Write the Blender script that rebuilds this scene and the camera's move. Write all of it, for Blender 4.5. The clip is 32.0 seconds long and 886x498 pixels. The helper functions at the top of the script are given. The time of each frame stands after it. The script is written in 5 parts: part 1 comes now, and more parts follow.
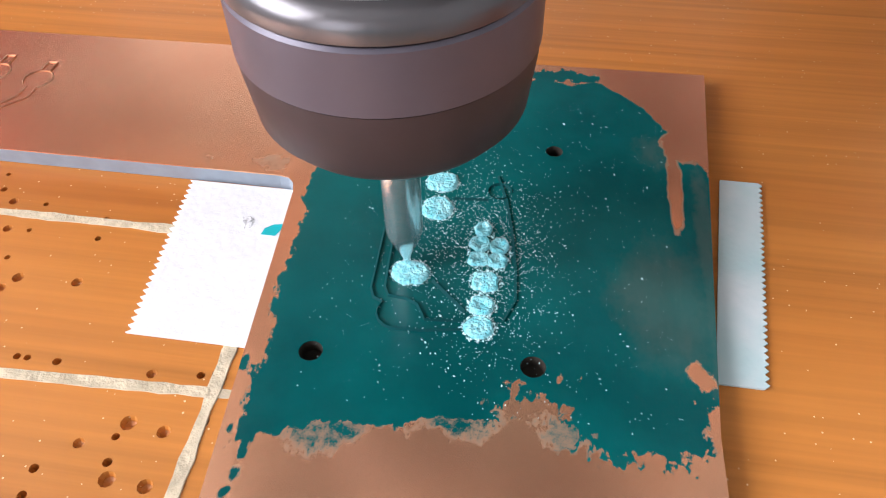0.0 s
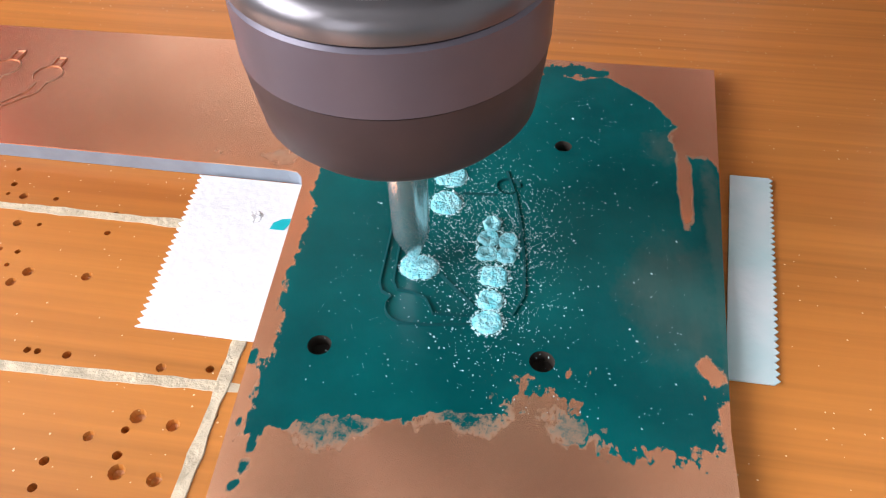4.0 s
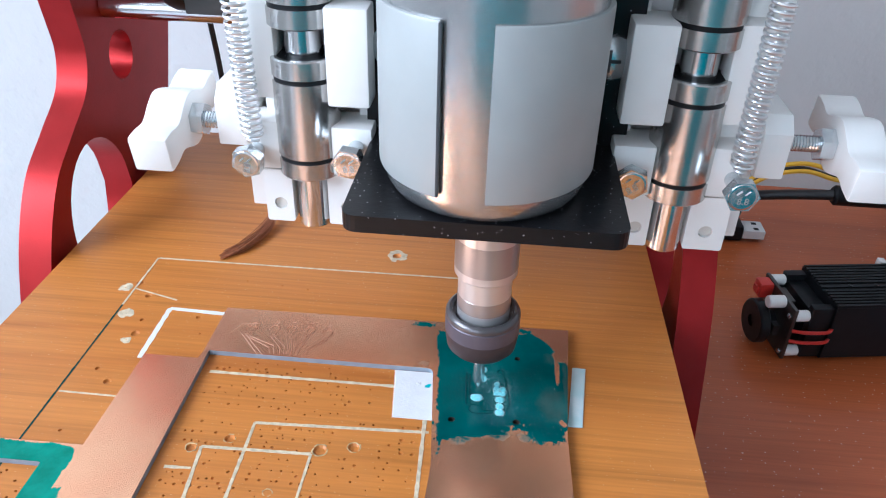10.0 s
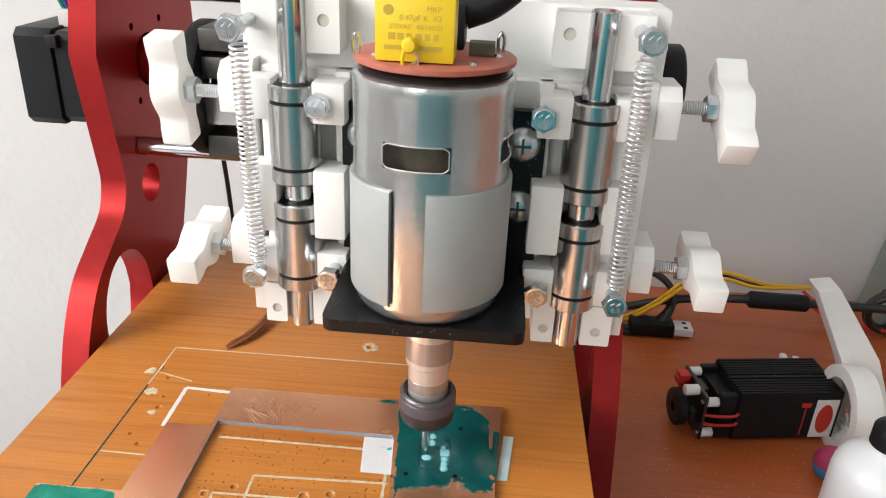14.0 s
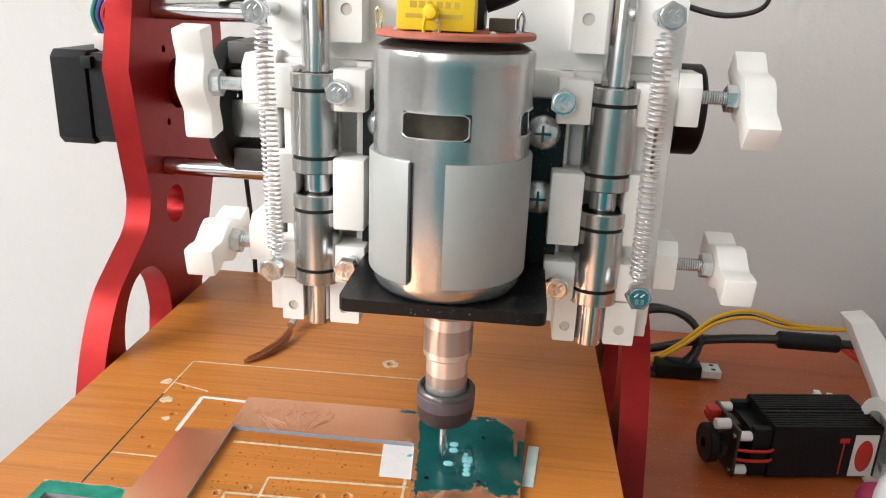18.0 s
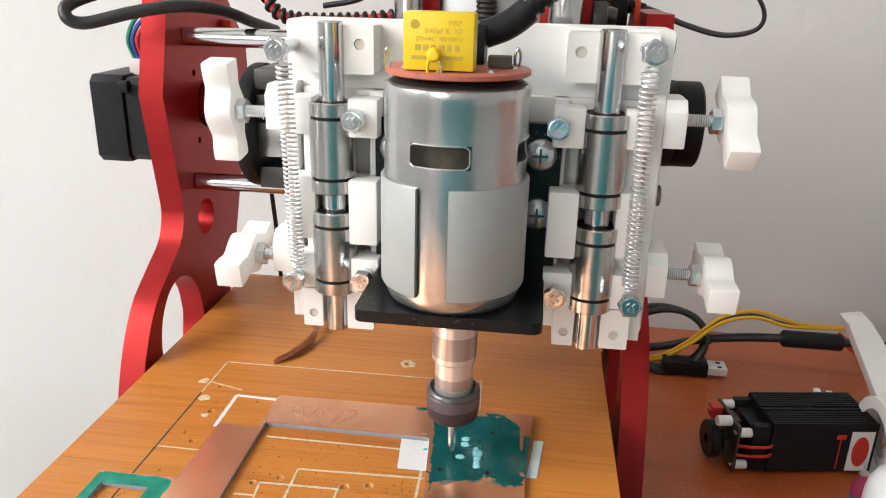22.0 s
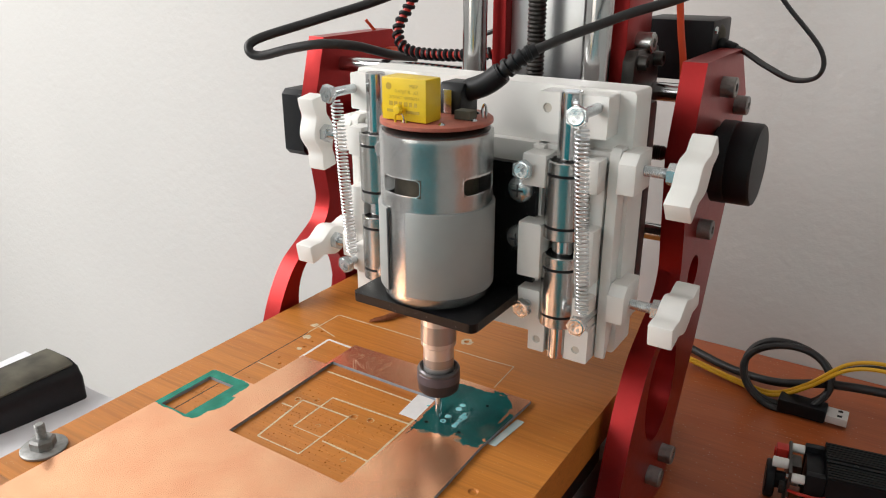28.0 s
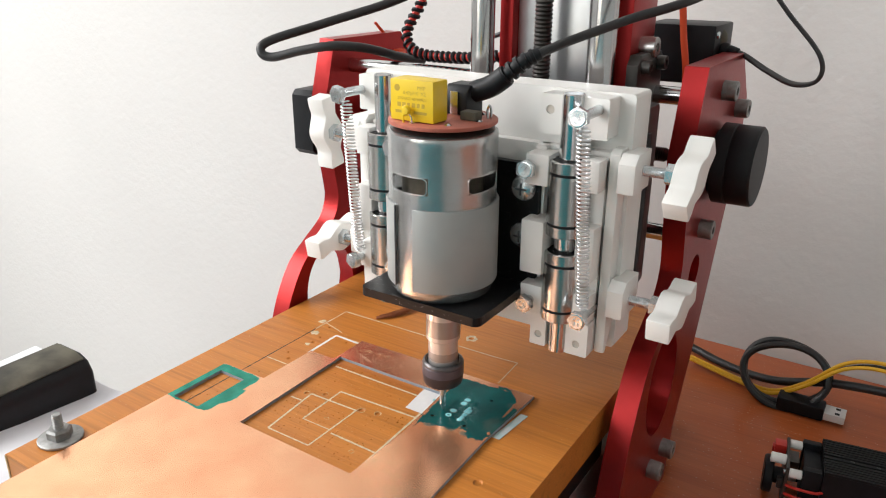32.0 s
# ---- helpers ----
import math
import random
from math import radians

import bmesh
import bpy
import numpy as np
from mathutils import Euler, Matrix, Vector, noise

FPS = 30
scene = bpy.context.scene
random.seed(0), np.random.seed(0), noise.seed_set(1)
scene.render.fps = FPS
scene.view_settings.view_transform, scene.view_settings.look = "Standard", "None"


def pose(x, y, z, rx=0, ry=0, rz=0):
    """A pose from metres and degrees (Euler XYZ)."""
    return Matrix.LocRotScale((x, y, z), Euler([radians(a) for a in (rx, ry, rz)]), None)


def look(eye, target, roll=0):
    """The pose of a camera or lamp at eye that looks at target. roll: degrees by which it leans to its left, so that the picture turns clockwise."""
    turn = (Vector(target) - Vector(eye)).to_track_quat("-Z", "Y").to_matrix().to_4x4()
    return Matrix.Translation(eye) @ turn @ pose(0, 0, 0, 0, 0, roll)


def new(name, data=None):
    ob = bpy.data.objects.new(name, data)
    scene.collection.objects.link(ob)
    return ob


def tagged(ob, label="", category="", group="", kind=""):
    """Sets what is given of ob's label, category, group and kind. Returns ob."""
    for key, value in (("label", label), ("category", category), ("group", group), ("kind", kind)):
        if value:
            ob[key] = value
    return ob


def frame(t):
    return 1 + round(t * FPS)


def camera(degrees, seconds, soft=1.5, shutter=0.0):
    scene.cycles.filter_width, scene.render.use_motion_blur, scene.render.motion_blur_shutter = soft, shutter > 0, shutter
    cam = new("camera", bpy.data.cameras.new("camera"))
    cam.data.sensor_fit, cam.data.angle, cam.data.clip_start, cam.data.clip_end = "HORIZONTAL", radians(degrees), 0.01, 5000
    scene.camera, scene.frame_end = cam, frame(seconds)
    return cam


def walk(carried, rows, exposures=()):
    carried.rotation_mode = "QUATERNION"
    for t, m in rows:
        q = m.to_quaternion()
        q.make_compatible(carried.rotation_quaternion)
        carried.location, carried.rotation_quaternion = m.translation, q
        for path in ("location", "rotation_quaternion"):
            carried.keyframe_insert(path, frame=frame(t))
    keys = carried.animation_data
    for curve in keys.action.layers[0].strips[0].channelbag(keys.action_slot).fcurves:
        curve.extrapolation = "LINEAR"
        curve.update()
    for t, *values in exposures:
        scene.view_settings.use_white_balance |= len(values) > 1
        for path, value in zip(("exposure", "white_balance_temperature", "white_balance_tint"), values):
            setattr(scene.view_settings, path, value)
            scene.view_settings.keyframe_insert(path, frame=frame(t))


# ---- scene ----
cam = camera(61.0, 32.0, 1.1)
PATH = [
    (0.0, -0.01442, -0.06724, 0.04428, 43.03, 1.00, 9.09),
    (0.5, -0.01471, -0.06719, 0.04452, 42.82, 0.90, 9.04),
    (1.0, -0.01455, -0.06709, 0.04429, 42.84, 1.12, 9.08),
    (1.5, -0.01459, -0.06687, 0.04429, 42.77, 0.93, 8.98),
    (2.0, -0.01431, -0.06707, 0.04421, 42.75, 0.96, 8.96),
    (2.5, -0.01436, -0.06718, 0.04455, 42.86, 0.81, 9.12),
    (3.0, -0.01424, -0.06697, 0.04423, 42.98, 1.06, 9.35),
    (3.5, -0.01446, -0.06656, 0.04411, 42.83, 1.24, 9.49),
    (5.5, -0.01454, -0.06723, 0.04386, 42.98, 1.59, 9.53),
    (6.0, -0.01451, -0.06718, 0.04392, 42.97, 1.57, 9.56),
    (6.5, -0.01464, -0.06782, 0.04353, 42.01, 2.01, 9.91),
    (7.0, -0.01518, -0.06869, 0.04381, 41.98, 2.13, 10.12),
    (7.5, -0.01540, -0.07042, 0.04488, 41.98, 1.81, 10.46),
    (8.0, -0.01705, -0.08371, 0.05589, 43.92, 0.84, 10.20),
    (8.5, -0.02231, -0.10047, 0.07357, 47.00, 0.24, 10.09),
    (9.0, -0.02555, -0.11970, 0.08716, 52.93, -0.78, 7.64),
    (9.5, -0.02367, -0.14468, 0.10633, 55.71, -1.49, 6.53),
    (10.0, -0.02213, -0.16918, 0.13131, 57.53, -1.44, 5.39),
    (10.5, -0.01873, -0.17566, 0.13899, 60.43, -1.17, 4.71),
    (11.0, -0.02057, -0.17652, 0.14215, 62.71, -1.25, 4.49),
    (11.5, -0.01802, -0.19203, 0.15066, 62.45, -2.34, 4.33),
    (12.0, -0.01438, -0.21197, 0.16235, 62.85, -3.39, 4.43),
    (12.5, -0.01475, -0.21591, 0.16462, 63.69, -2.69, 4.50),
    (13.0, -0.01153, -0.21892, 0.16545, 64.00, -2.35, 4.60),
    (13.5, -0.01030, -0.21870, 0.16507, 64.13, -2.22, 4.58),
    (14.0, -0.00952, -0.21908, 0.16260, 64.84, -2.39, 4.74),
    (14.5, -0.01069, -0.22343, 0.15476, 67.28, -2.45, 4.56),
    (16.5, -0.00946, -0.23172, 0.13642, 71.50, -2.40, 6.01),
    (17.0, -0.00896, -0.22918, 0.13755, 71.25, -2.23, 5.97),
    (17.5, -0.00894, -0.22751, 0.13784, 71.20, -2.17, 6.06),
    (18.0, -0.00944, -0.22646, 0.13678, 71.10, -2.18, 6.13),
    (18.5, -0.00954, -0.22635, 0.13753, 70.86, -2.13, 6.11),
    (19.0, -0.01093, -0.22505, 0.13763, 70.74, -2.22, 6.04),
    (19.5, -0.00997, -0.22540, 0.13828, 70.57, -2.19, 6.24),
    (20.0, -0.00893, -0.22840, 0.13992, 70.58, -1.98, 6.48),
    (20.5, -0.00930, -0.23150, 0.14400, 70.72, -1.83, 6.65),
    (21.0, -0.00647, -0.23911, 0.15086, 70.77, -1.63, 6.88),
    (21.5, -0.00448, -0.24319, 0.15142, 70.48, -1.40, 7.36),
    (22.0, -0.00444, -0.24202, 0.15178, 70.21, -1.29, 7.57),
    (22.5, -0.00505, -0.24091, 0.15193, 70.06, -1.21, 7.53),
    (23.0, -0.00564, -0.24038, 0.15207, 69.94, -1.35, 7.62),
    (23.5, -0.00545, -0.23913, 0.15279, 69.62, -1.48, 7.64),
    (24.0, -0.01415, -0.23642, 0.15602, 69.23, -1.66, 7.21),
    (24.5, 0.00586, -0.23701, 0.16265, 67.86, -1.93, 10.43),
    (25.0, 0.07056, -0.23718, 0.16630, 68.15, -2.08, 25.01),
    (25.5, 0.11229, -0.24883, 0.17568, 68.91, -1.01, 31.55),
    (27.5, 0.11914, -0.25254, 0.17897, 69.15, 0.26, 32.80),
    (28.0, 0.11954, -0.25273, 0.17964, 68.92, 0.03, 32.75),
    (28.5, 0.11774, -0.25385, 0.17852, 68.22, 0.15, 33.09),
    (29.0, 0.11865, -0.25652, 0.17865, 68.50, -0.08, 33.46),
    (29.5, 0.12011, -0.26031, 0.17873, 69.00, -0.27, 33.31),
    (30.0, 0.12167, -0.26492, 0.18098, 69.20, -0.50, 33.14),
    (30.5, 0.12289, -0.26434, 0.18147, 69.31, -0.26, 33.03),
    (31.0, 0.12315, -0.26247, 0.18183, 69.34, -0.30, 33.10),
    (31.5, 0.12368, -0.26122, 0.18172, 69.02, -0.03, 33.35),
    (32.0, 0.12224, -0.26120, 0.18166, 68.95, -0.27, 33.04),
]
# table slide along y, carriage shift along x and z (mm)
SLIDE = [
    (0.0, -1.4, 1.3, 0.8), (0.5, -1.5, 2.1, 0.8), (1.0, -1.3, 2.3, 0.8), (1.5, -0.8, 1.3, 0.8),
    (2.0, -0.9, 1.2, 0.8), (2.5, -1.2, 2.6, 0.8), (3.0, -1.0, 2.1, 0.8), (3.5, -0.7, 1.2, 0.8),
    (5.5, -0.8, 1.9, 0.8), (6.0, -1.0, 1.6, 0.8), (6.5, -1.7, 3.1, 0.8), (7.0, -1.9, 2.5, 0.8),
    (7.5, -2.0, 2.2, 1.2), (8.0, -2.6, 2.1, 1.2), (8.5, -3.1, 2.1, 1.2), (9.0, -3.2, 2.5, 1.2),
    (9.5, -3.2, 2.3, 0.8), (10.0, -3.1, 1.9, 0.8), (10.5, -3.1, 1.7, 0.6), (11.0, -1.9, 2.2, 0.8),
    (11.5, -1.9, 1.6, 1.5), (12.0, -3.0, 1.2, 1.3), (12.5, -3.3, 1.4, 1.1), (13.0, -2.4, 1.2, 0.8),
    (13.5, -2.7, 1.2, 0.1), (14.0, -2.9, 1.1, -0.1), (14.5, -3.8, 1.1, 0.1), (16.5, -3.0, -0.3, 1.7),
    (17.0, -2.8, -0.3, 1.3), (17.5, -2.7, -0.2, 1.0), (18.0, -2.9, -0.2, 0.6), (18.5, -2.0, -0.9, 0.6),
    (19.0, -1.0, -0.4, 0.6), (19.5, -0.9, -0.4, 0.5), (20.0, -1.2, -1.1, 0.6), (20.5, -1.0, -1.0, 0.5),
    (21.0, -1.0, -1.2, 1.4), (21.5, -1.1, -1.2, 1.9), (22.0, -0.4, -1.2, 1.7), (22.5, 0.1, -1.2, 1.2),
    (23.0, 0.6, -1.0, 0.8), (23.5, 0.9, -0.9, 0.3), (24.0, 0.8, -1.0, 0.1), (24.5, 1.0, -0.5, 0.1),
    (25.0, 1.8, 0.3, -0.3), (25.5, 2.7, 0.4, 0.0), (27.5, 2.2, -0.2, 0.1), (28.0, 2.8, -0.7, 0.2),
    (28.5, 2.9, -1.7, 0.1), (29.0, 2.3, -2.0, 0.3), (29.5, 1.7, -1.2, 0.4), (30.0, 1.4, -0.4, 0.2),
    (30.5, 2.1, -0.5, 0.1), (31.0, 2.8, -0.8, 0.1), (31.5, 2.7, -1.8, 0.1), (32.0, 2.0, -2.0, 0.3),
]
walk(cam, [(t, pose(x, y, z, rx, ry, rz)) for t, x, y, z, rx, ry, rz in PATH], [(0.0, 0.52, 5950, 16), (7.5, 0.54, 5950, 16), (8.2, 0.57, 5900, 14), (9.0, 0.34, 5250, 9), (10.0, 0.24, 5130, 9), (11.0, -0.06, 5580, 8), (12.0, 0.00, 5980, 10), (13.0, 0.13, 6280, 10), (19.0, 0.15, 6430, 10), (23.0, 0.18, 6430, 10), (25.0, 0.21, 6430, 10), (26.5, -0.15, 6480, 10), (31.0, -0.21, 6480, 10), (32.0, 0.03, 6380, 10)])

# ---- light ----
world = bpy.data.worlds.new("sky")
scene.world = world
world.use_nodes = True
_sky = world.node_tree.nodes.new("ShaderNodeTexSky")
_sky.sky_type, _sky.sun_disc = "NISHITA", False
_sky.sun_elevation, _sky.sun_rotation = radians(40), radians(200)
world.node_tree.links.new(_sky.outputs[0], world.node_tree.nodes["Background"].inputs[0])
world.node_tree.nodes["Background"].inputs[1].default_value = 0.10


def window_lamp(name, x, y, z, sx, sy, target, watts, colour):
    d = bpy.data.lights.new(name, "AREA")
    d.shape, d.size, d.size_y, d.energy, d.color = "RECTANGLE", sx, sy, watts, colour
    ob = new(name, d)
    ob.matrix_world = look((x, y, z), target)
    return ob


window_lamp("window_light", -1.62, -0.80, 0.98, 1.3, 1.1, (0.0, -0.10, 0.1), 54, (1.0, 0.975, 0.94))
window_lamp("window_light_back", -0.75, -1.96, 0.60, 0.9, 1.15, (0.0, 0.0, 0.2), 8, (1.0, 0.98, 0.95))

# ---- materials ----
def mat(name, colour, rough=0.5, metal=0.0, vary=0.0, scale=60.0, bump=0.0, bump_scale=400.0, stretch=(1, 1, 1), second=None, gloss=0.0, spec=0.5):
    """Principled surface; colour varies towards second by two octaves of noise in object space (metres)."""
    m = bpy.data.materials.new(name)
    m.use_nodes = True
    n, l = m.node_tree.nodes, m.node_tree.links
    b = n["Principled BSDF"]
    b.inputs["Base Color"].default_value = (*colour, 1)
    b.inputs["Roughness"].default_value, b.inputs["Metallic"].default_value = rough, metal
    b.inputs["Coat Weight"].default_value = gloss
    b.inputs["Coat Roughness"].default_value = 0.12
    b.inputs["Specular IOR Level"].default_value = spec
    co = n.new("ShaderNodeTexCoord")
    mp = n.new("ShaderNodeMapping")
    mp.inputs["Scale"].default_value = stretch
    l.new(co.outputs["Object"], mp.inputs["Vector"])
    if vary or second:
        a = n.new("ShaderNodeTexNoise")
        a.inputs["Scale"].default_value, a.inputs["Detail"].default_value = scale, 8
        l.new(mp.outputs[0], a.inputs["Vector"])
        r = n.new("ShaderNodeValToRGB")
        c2 = second or tuple(max(0, c * (1 - vary)) for c in colour)
        r.color_ramp.elements[0].position, r.color_ramp.elements[0].color = 0.32, (*c2, 1)
        r.color_ramp.elements[1].position, r.color_ramp.elements[1].color = 0.68, (*colour, 1)
        l.new(a.outputs["Fac"], r.inputs[0])
        l.new(r.outputs[0], b.inputs["Base Color"])
        k = n.new("ShaderNodeMapRange")
        k.inputs["To Min"].default_value, k.inputs["To Max"].default_value = max(0.03, rough - 0.035), min(1, rough + 0.035)
        g = n.new("ShaderNodeTexNoise")
        g.inputs["Scale"].default_value = scale * 3.7
        l.new(mp.outputs[0], g.inputs["Vector"])
        l.new(g.outputs["Fac"], k.inputs["Value"])
        l.new(k.outputs[0], b.inputs["Roughness"])
    if bump:
        d = n.new("ShaderNodeTexNoise")
        d.inputs["Scale"].default_value, d.inputs["Detail"].default_value = bump_scale, 6
        l.new(mp.outputs[0], d.inputs["Vector"])
        u = n.new("ShaderNodeBump")
        u.inputs["Strength"].default_value, u.inputs["Distance"].default_value = bump, 0.0006
        l.new(d.outputs["Fac"], u.inputs["Height"])
        l.new(u.outputs[0], b.inputs["Normal"])
    return m


def speckled(m, colour, scale, amount):
    """Adds fine specks of dust of another colour."""
    n, l = m.node_tree.nodes, m.node_tree.links
    b = n["Principled BSDF"]
    co = n.new("ShaderNodeTexCoord")
    v = n.new("ShaderNodeTexVoronoi")
    v.inputs["Scale"].default_value = scale
    l.new(co.outputs["Object"], v.inputs["Vector"])
    q = n.new("ShaderNodeTexNoise")
    q.inputs["Scale"].default_value = scale / 9
    l.new(co.outputs["Object"], q.inputs["Vector"])
    t = n.new("ShaderNodeMath")
    t.operation = "MULTIPLY"
    l.new(q.outputs["Fac"], t.inputs[0])
    t.inputs[1].default_value = amount
    c = n.new("ShaderNodeMath")
    c.operation = "LESS_THAN"
    l.new(v.outputs["Distance"], c.inputs[0])
    l.new(t.outputs[0], c.inputs[1])
    x = n.new("ShaderNodeMix")
    x.data_type = "RGBA"
    l.new(c.outputs[0], x.inputs["Factor"])
    link = b.inputs["Base Color"].links
    if link:
        l.new(link[0].from_socket, x.inputs["A"])
    else:
        x.inputs["A"].default_value = b.inputs["Base Color"].default_value
    x.inputs["B"].default_value = (*colour, 1)
    l.new(x.outputs["Result"], b.inputs["Base Color"])
    return m


def wood(name, light, dark, rough, gloss, grain=1.0, streak=0.8):
    """Long grain along x with cathedral bands, streaks and pores."""
    m = bpy.data.materials.new(name)
    m.use_nodes = True
    n, l = m.node_tree.nodes, m.node_tree.links
    b = n["Principled BSDF"]
    co = n.new("ShaderNodeTexCoord")
    mp = n.new("ShaderNodeMapping")
    mp.inputs["Scale"].default_value = (7 * grain, 95 * grain, 95 * grain)
    l.new(co.outputs["Object"], mp.inputs["Vector"])
    a = n.new("ShaderNodeTexNoise")
    a.inputs["Scale"].default_value, a.inputs["Detail"].default_value, a.inputs["Distortion"].default_value = 1.0, 5, 0.6
    l.new(mp.outputs[0], a.inputs["Vector"])
    r = n.new("ShaderNodeValToRGB")
    e = r.color_ramp.elements
    e[0].position, e[0].color = 0.30, (*dark, 1)
    e[1].position, e[1].color = 0.62, (*light, 1)
    mid = e.new(0.42)
    mid.color = tuple((p * 0.3 + q * 0.7) for p, q in zip((*dark, 1), (*light, 1)))
    l.new(a.outputs["Fac"], r.inputs[0])
    mp2 = n.new("ShaderNodeMapping")
    mp2.inputs["Scale"].default_value = (40 * grain, 1500 * grain, 1500 * grain)
    l.new(co.outputs["Object"], mp2.inputs["Vector"])
    f = n.new("ShaderNodeTexNoise")
    f.inputs["Scale"].default_value, f.inputs["Detail"].default_value = 1.0, 3
    l.new(mp2.outputs[0], f.inputs["Vector"])
    k = n.new("ShaderNodeMapRange")
    k.inputs["From Min"].default_value, k.inputs["From Max"].default_value = 0.35, 0.65
    k.inputs["To Min"].default_value, k.inputs["To Max"].default_value = 0.90, 1.05
    l.new(f.outputs["Fac"], k.inputs["Value"])
    x = n.new("ShaderNodeMix")
    x.data_type, x.blend_type = "RGBA", "MULTIPLY"
    x.inputs["Factor"].default_value = 1
    mp3 = n.new("ShaderNodeMapping")
    mp3.inputs["Scale"].default_value = (6.5 * grain, 520 * grain, 520 * grain)
    l.new(co.outputs["Object"], mp3.inputs["Vector"])
    w = n.new("ShaderNodeTexNoise")
    w.inputs["Scale"].default_value, w.inputs["Detail"].default_value, w.inputs["Distortion"].default_value = 1.0, 4, 0.3
    l.new(mp3.outputs[0], w.inputs["Vector"])
    d = n.new("ShaderNodeMapRange")
    d.inputs["From Min"].default_value, d.inputs["From Max"].default_value = 0.54, 0.72
    d.inputs["To Min"].default_value, d.inputs["To Max"].default_value = 1.02, streak
    l.new(w.outputs["Fac"], d.inputs["Value"])
    kd = n.new("ShaderNodeMath")
    kd.operation = "MULTIPLY"
    l.new(k.outputs[0], kd.inputs[0])
    l.new(d.outputs[0], kd.inputs[1])
    l.new(r.outputs[0], x.inputs["A"])
    l.new(kd.outputs[0], x.inputs["B"])
    l.new(x.outputs["Result"], b.inputs["Base Color"])
    b.inputs["Roughness"].default_value = rough
    b.inputs["Coat Weight"].default_value, b.inputs["Coat Roughness"].default_value = gloss, 0.16
    b.inputs["Specular IOR Level"].default_value = 0.3
    u = n.new("ShaderNodeBump")
    u.inputs["Strength"].default_value, u.inputs["Distance"].default_value = 0.15, 0.0002
    l.new(f.outputs["Fac"], u.inputs["Height"])
    l.new(u.outputs[0], b.inputs["Normal"])
    return m


M_BED = speckled(wood("varnished_wood", (0.54, 0.200, 0.036), (0.42, 0.135, 0.022), 0.42, 0.14, 0.8, 0.79), (0.80, 0.58, 0.34), 1100, 0.13)
M_DESK = speckled(wood("red_brown_desk", (0.46, 0.112, 0.030), (0.36, 0.078, 0.019), 0.38, 0.3, 0.6, 0.93), (0.62, 0.42, 0.30), 420, 0.20)
M_RAW = mat("raw_chipboard", (0.66, 0.47, 0.24), 0.9, vary=0.5, scale=900, bump=0.6, bump_scale=1500)
M_GROOVE = mat("dark_groove", (0.22, 0.12, 0.055), 1.0, vary=0.4, scale=500)
M_CHALK = mat("pale_groove", (0.73, 0.61, 0.42), 0.9, vary=0.35, scale=700, bump=0.4, bump_scale=1800)
M_WHITE = mat("white_plastic", (0.87, 0.86, 0.83), 0.42, vary=0.04, scale=90, bump=0.06, bump_scale=900)
M_STEEL = mat("polished_steel", (0.62, 0.62, 0.62), 0.17, 1.0, vary=0.05, scale=60)
M_SPRING = mat("bright_spring_wire", (0.80, 0.81, 0.82), 0.30, 0.8, vary=0.1, scale=300)
M_BEARING = mat("brushed_steel", (0.50, 0.495, 0.48), 0.24, 0.95, vary=0.06, scale=40)
M_ZINC = mat("zinc_plate", (0.66, 0.70, 0.72), 0.22, 1.0, vary=0.18, scale=260, bump=0.05, bump_scale=700)
M_BOLT = mat("blue_zinc_bolt", (0.68, 0.72, 0.74), 0.25, 0.85, vary=0.15, scale=500, bump=0.1, bump_scale=900)
M_CAN = speckled(mat("galvanised_can", (0.95, 0.96, 0.96), 0.24, 0.90, vary=0.10, scale=140, stretch=(1, 1, 0.4), bump=0.04, bump_scale=500), (0.74, 0.76, 0.76), 900, 0.35)
M_SLEEVE = mat("grey_flux_ring", (0.35, 0.365, 0.355), 0.42, 0.05, vary=0.07, scale=90, bump=0.05, bump_scale=500)
M_RING_EDGE = mat("dark_ring_edge", (0.05, 0.055, 0.06), 0.5)
M_BLACKMETAL = speckled(mat("black_bracket", (0.007, 0.007, 0.008), 0.30, 0.0, vary=0.3, scale=200, bump=0.08, bump_scale=700, spec=0.25), (0.42, 0.42, 0.42), 800, 0.20)
M_BLACK = mat("black_plastic", (0.010, 0.011, 0.013), 0.45, vary=0.3, scale=200, bump=0.05, spec=0.25)
M_RUBBER = mat("black_cable", (0.020, 0.020, 0.021), 0.42, vary=0.2, scale=300)
M_NUT = mat("dark_collet_nut", (0.118, 0.106, 0.132), 0.40, 0.3, vary=0.15, scale=200)
M_NUT_LOW = mat("collet_nut_knurl_band", (0.058, 0.045, 0.050), 0.48, 0.3, vary=0.2, scale=200)
M_COLLET = mat("turned_steel", (0.70, 0.69, 0.68), 0.28, 0.7)
M_COLLET_DARK = mat("darker_turned_steel", (0.42, 0.40, 0.39), 0.30, 0.7)
M_NUT_TOP = mat("burnished_nut_chamfer", (0.12, 0.112, 0.115), 0.28, 0.6)
M_BIT = mat("carbide_bit", (0.70, 0.74, 0.75), 0.22, 0.9, vary=0.15, scale=300)
M_RED = mat("red_anodised", (0.36, 0.016, 0.016), 0.34, 0.7, vary=0.12, scale=130, bump=0.08, bump_scale=1500)
M_REDPCB = mat("red_brown_circuit_board", (0.45, 0.13, 0.085), 0.5, vary=0.2, scale=300)
M_YELLOW = mat("yellow_capacitor", (0.80, 0.56, 0.015), 0.35, vary=0.05, scale=200)
M_INK = mat("grey_print", (0.50, 0.34, 0.03), 0.5)
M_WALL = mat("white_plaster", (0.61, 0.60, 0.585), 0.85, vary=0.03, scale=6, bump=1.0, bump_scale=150)
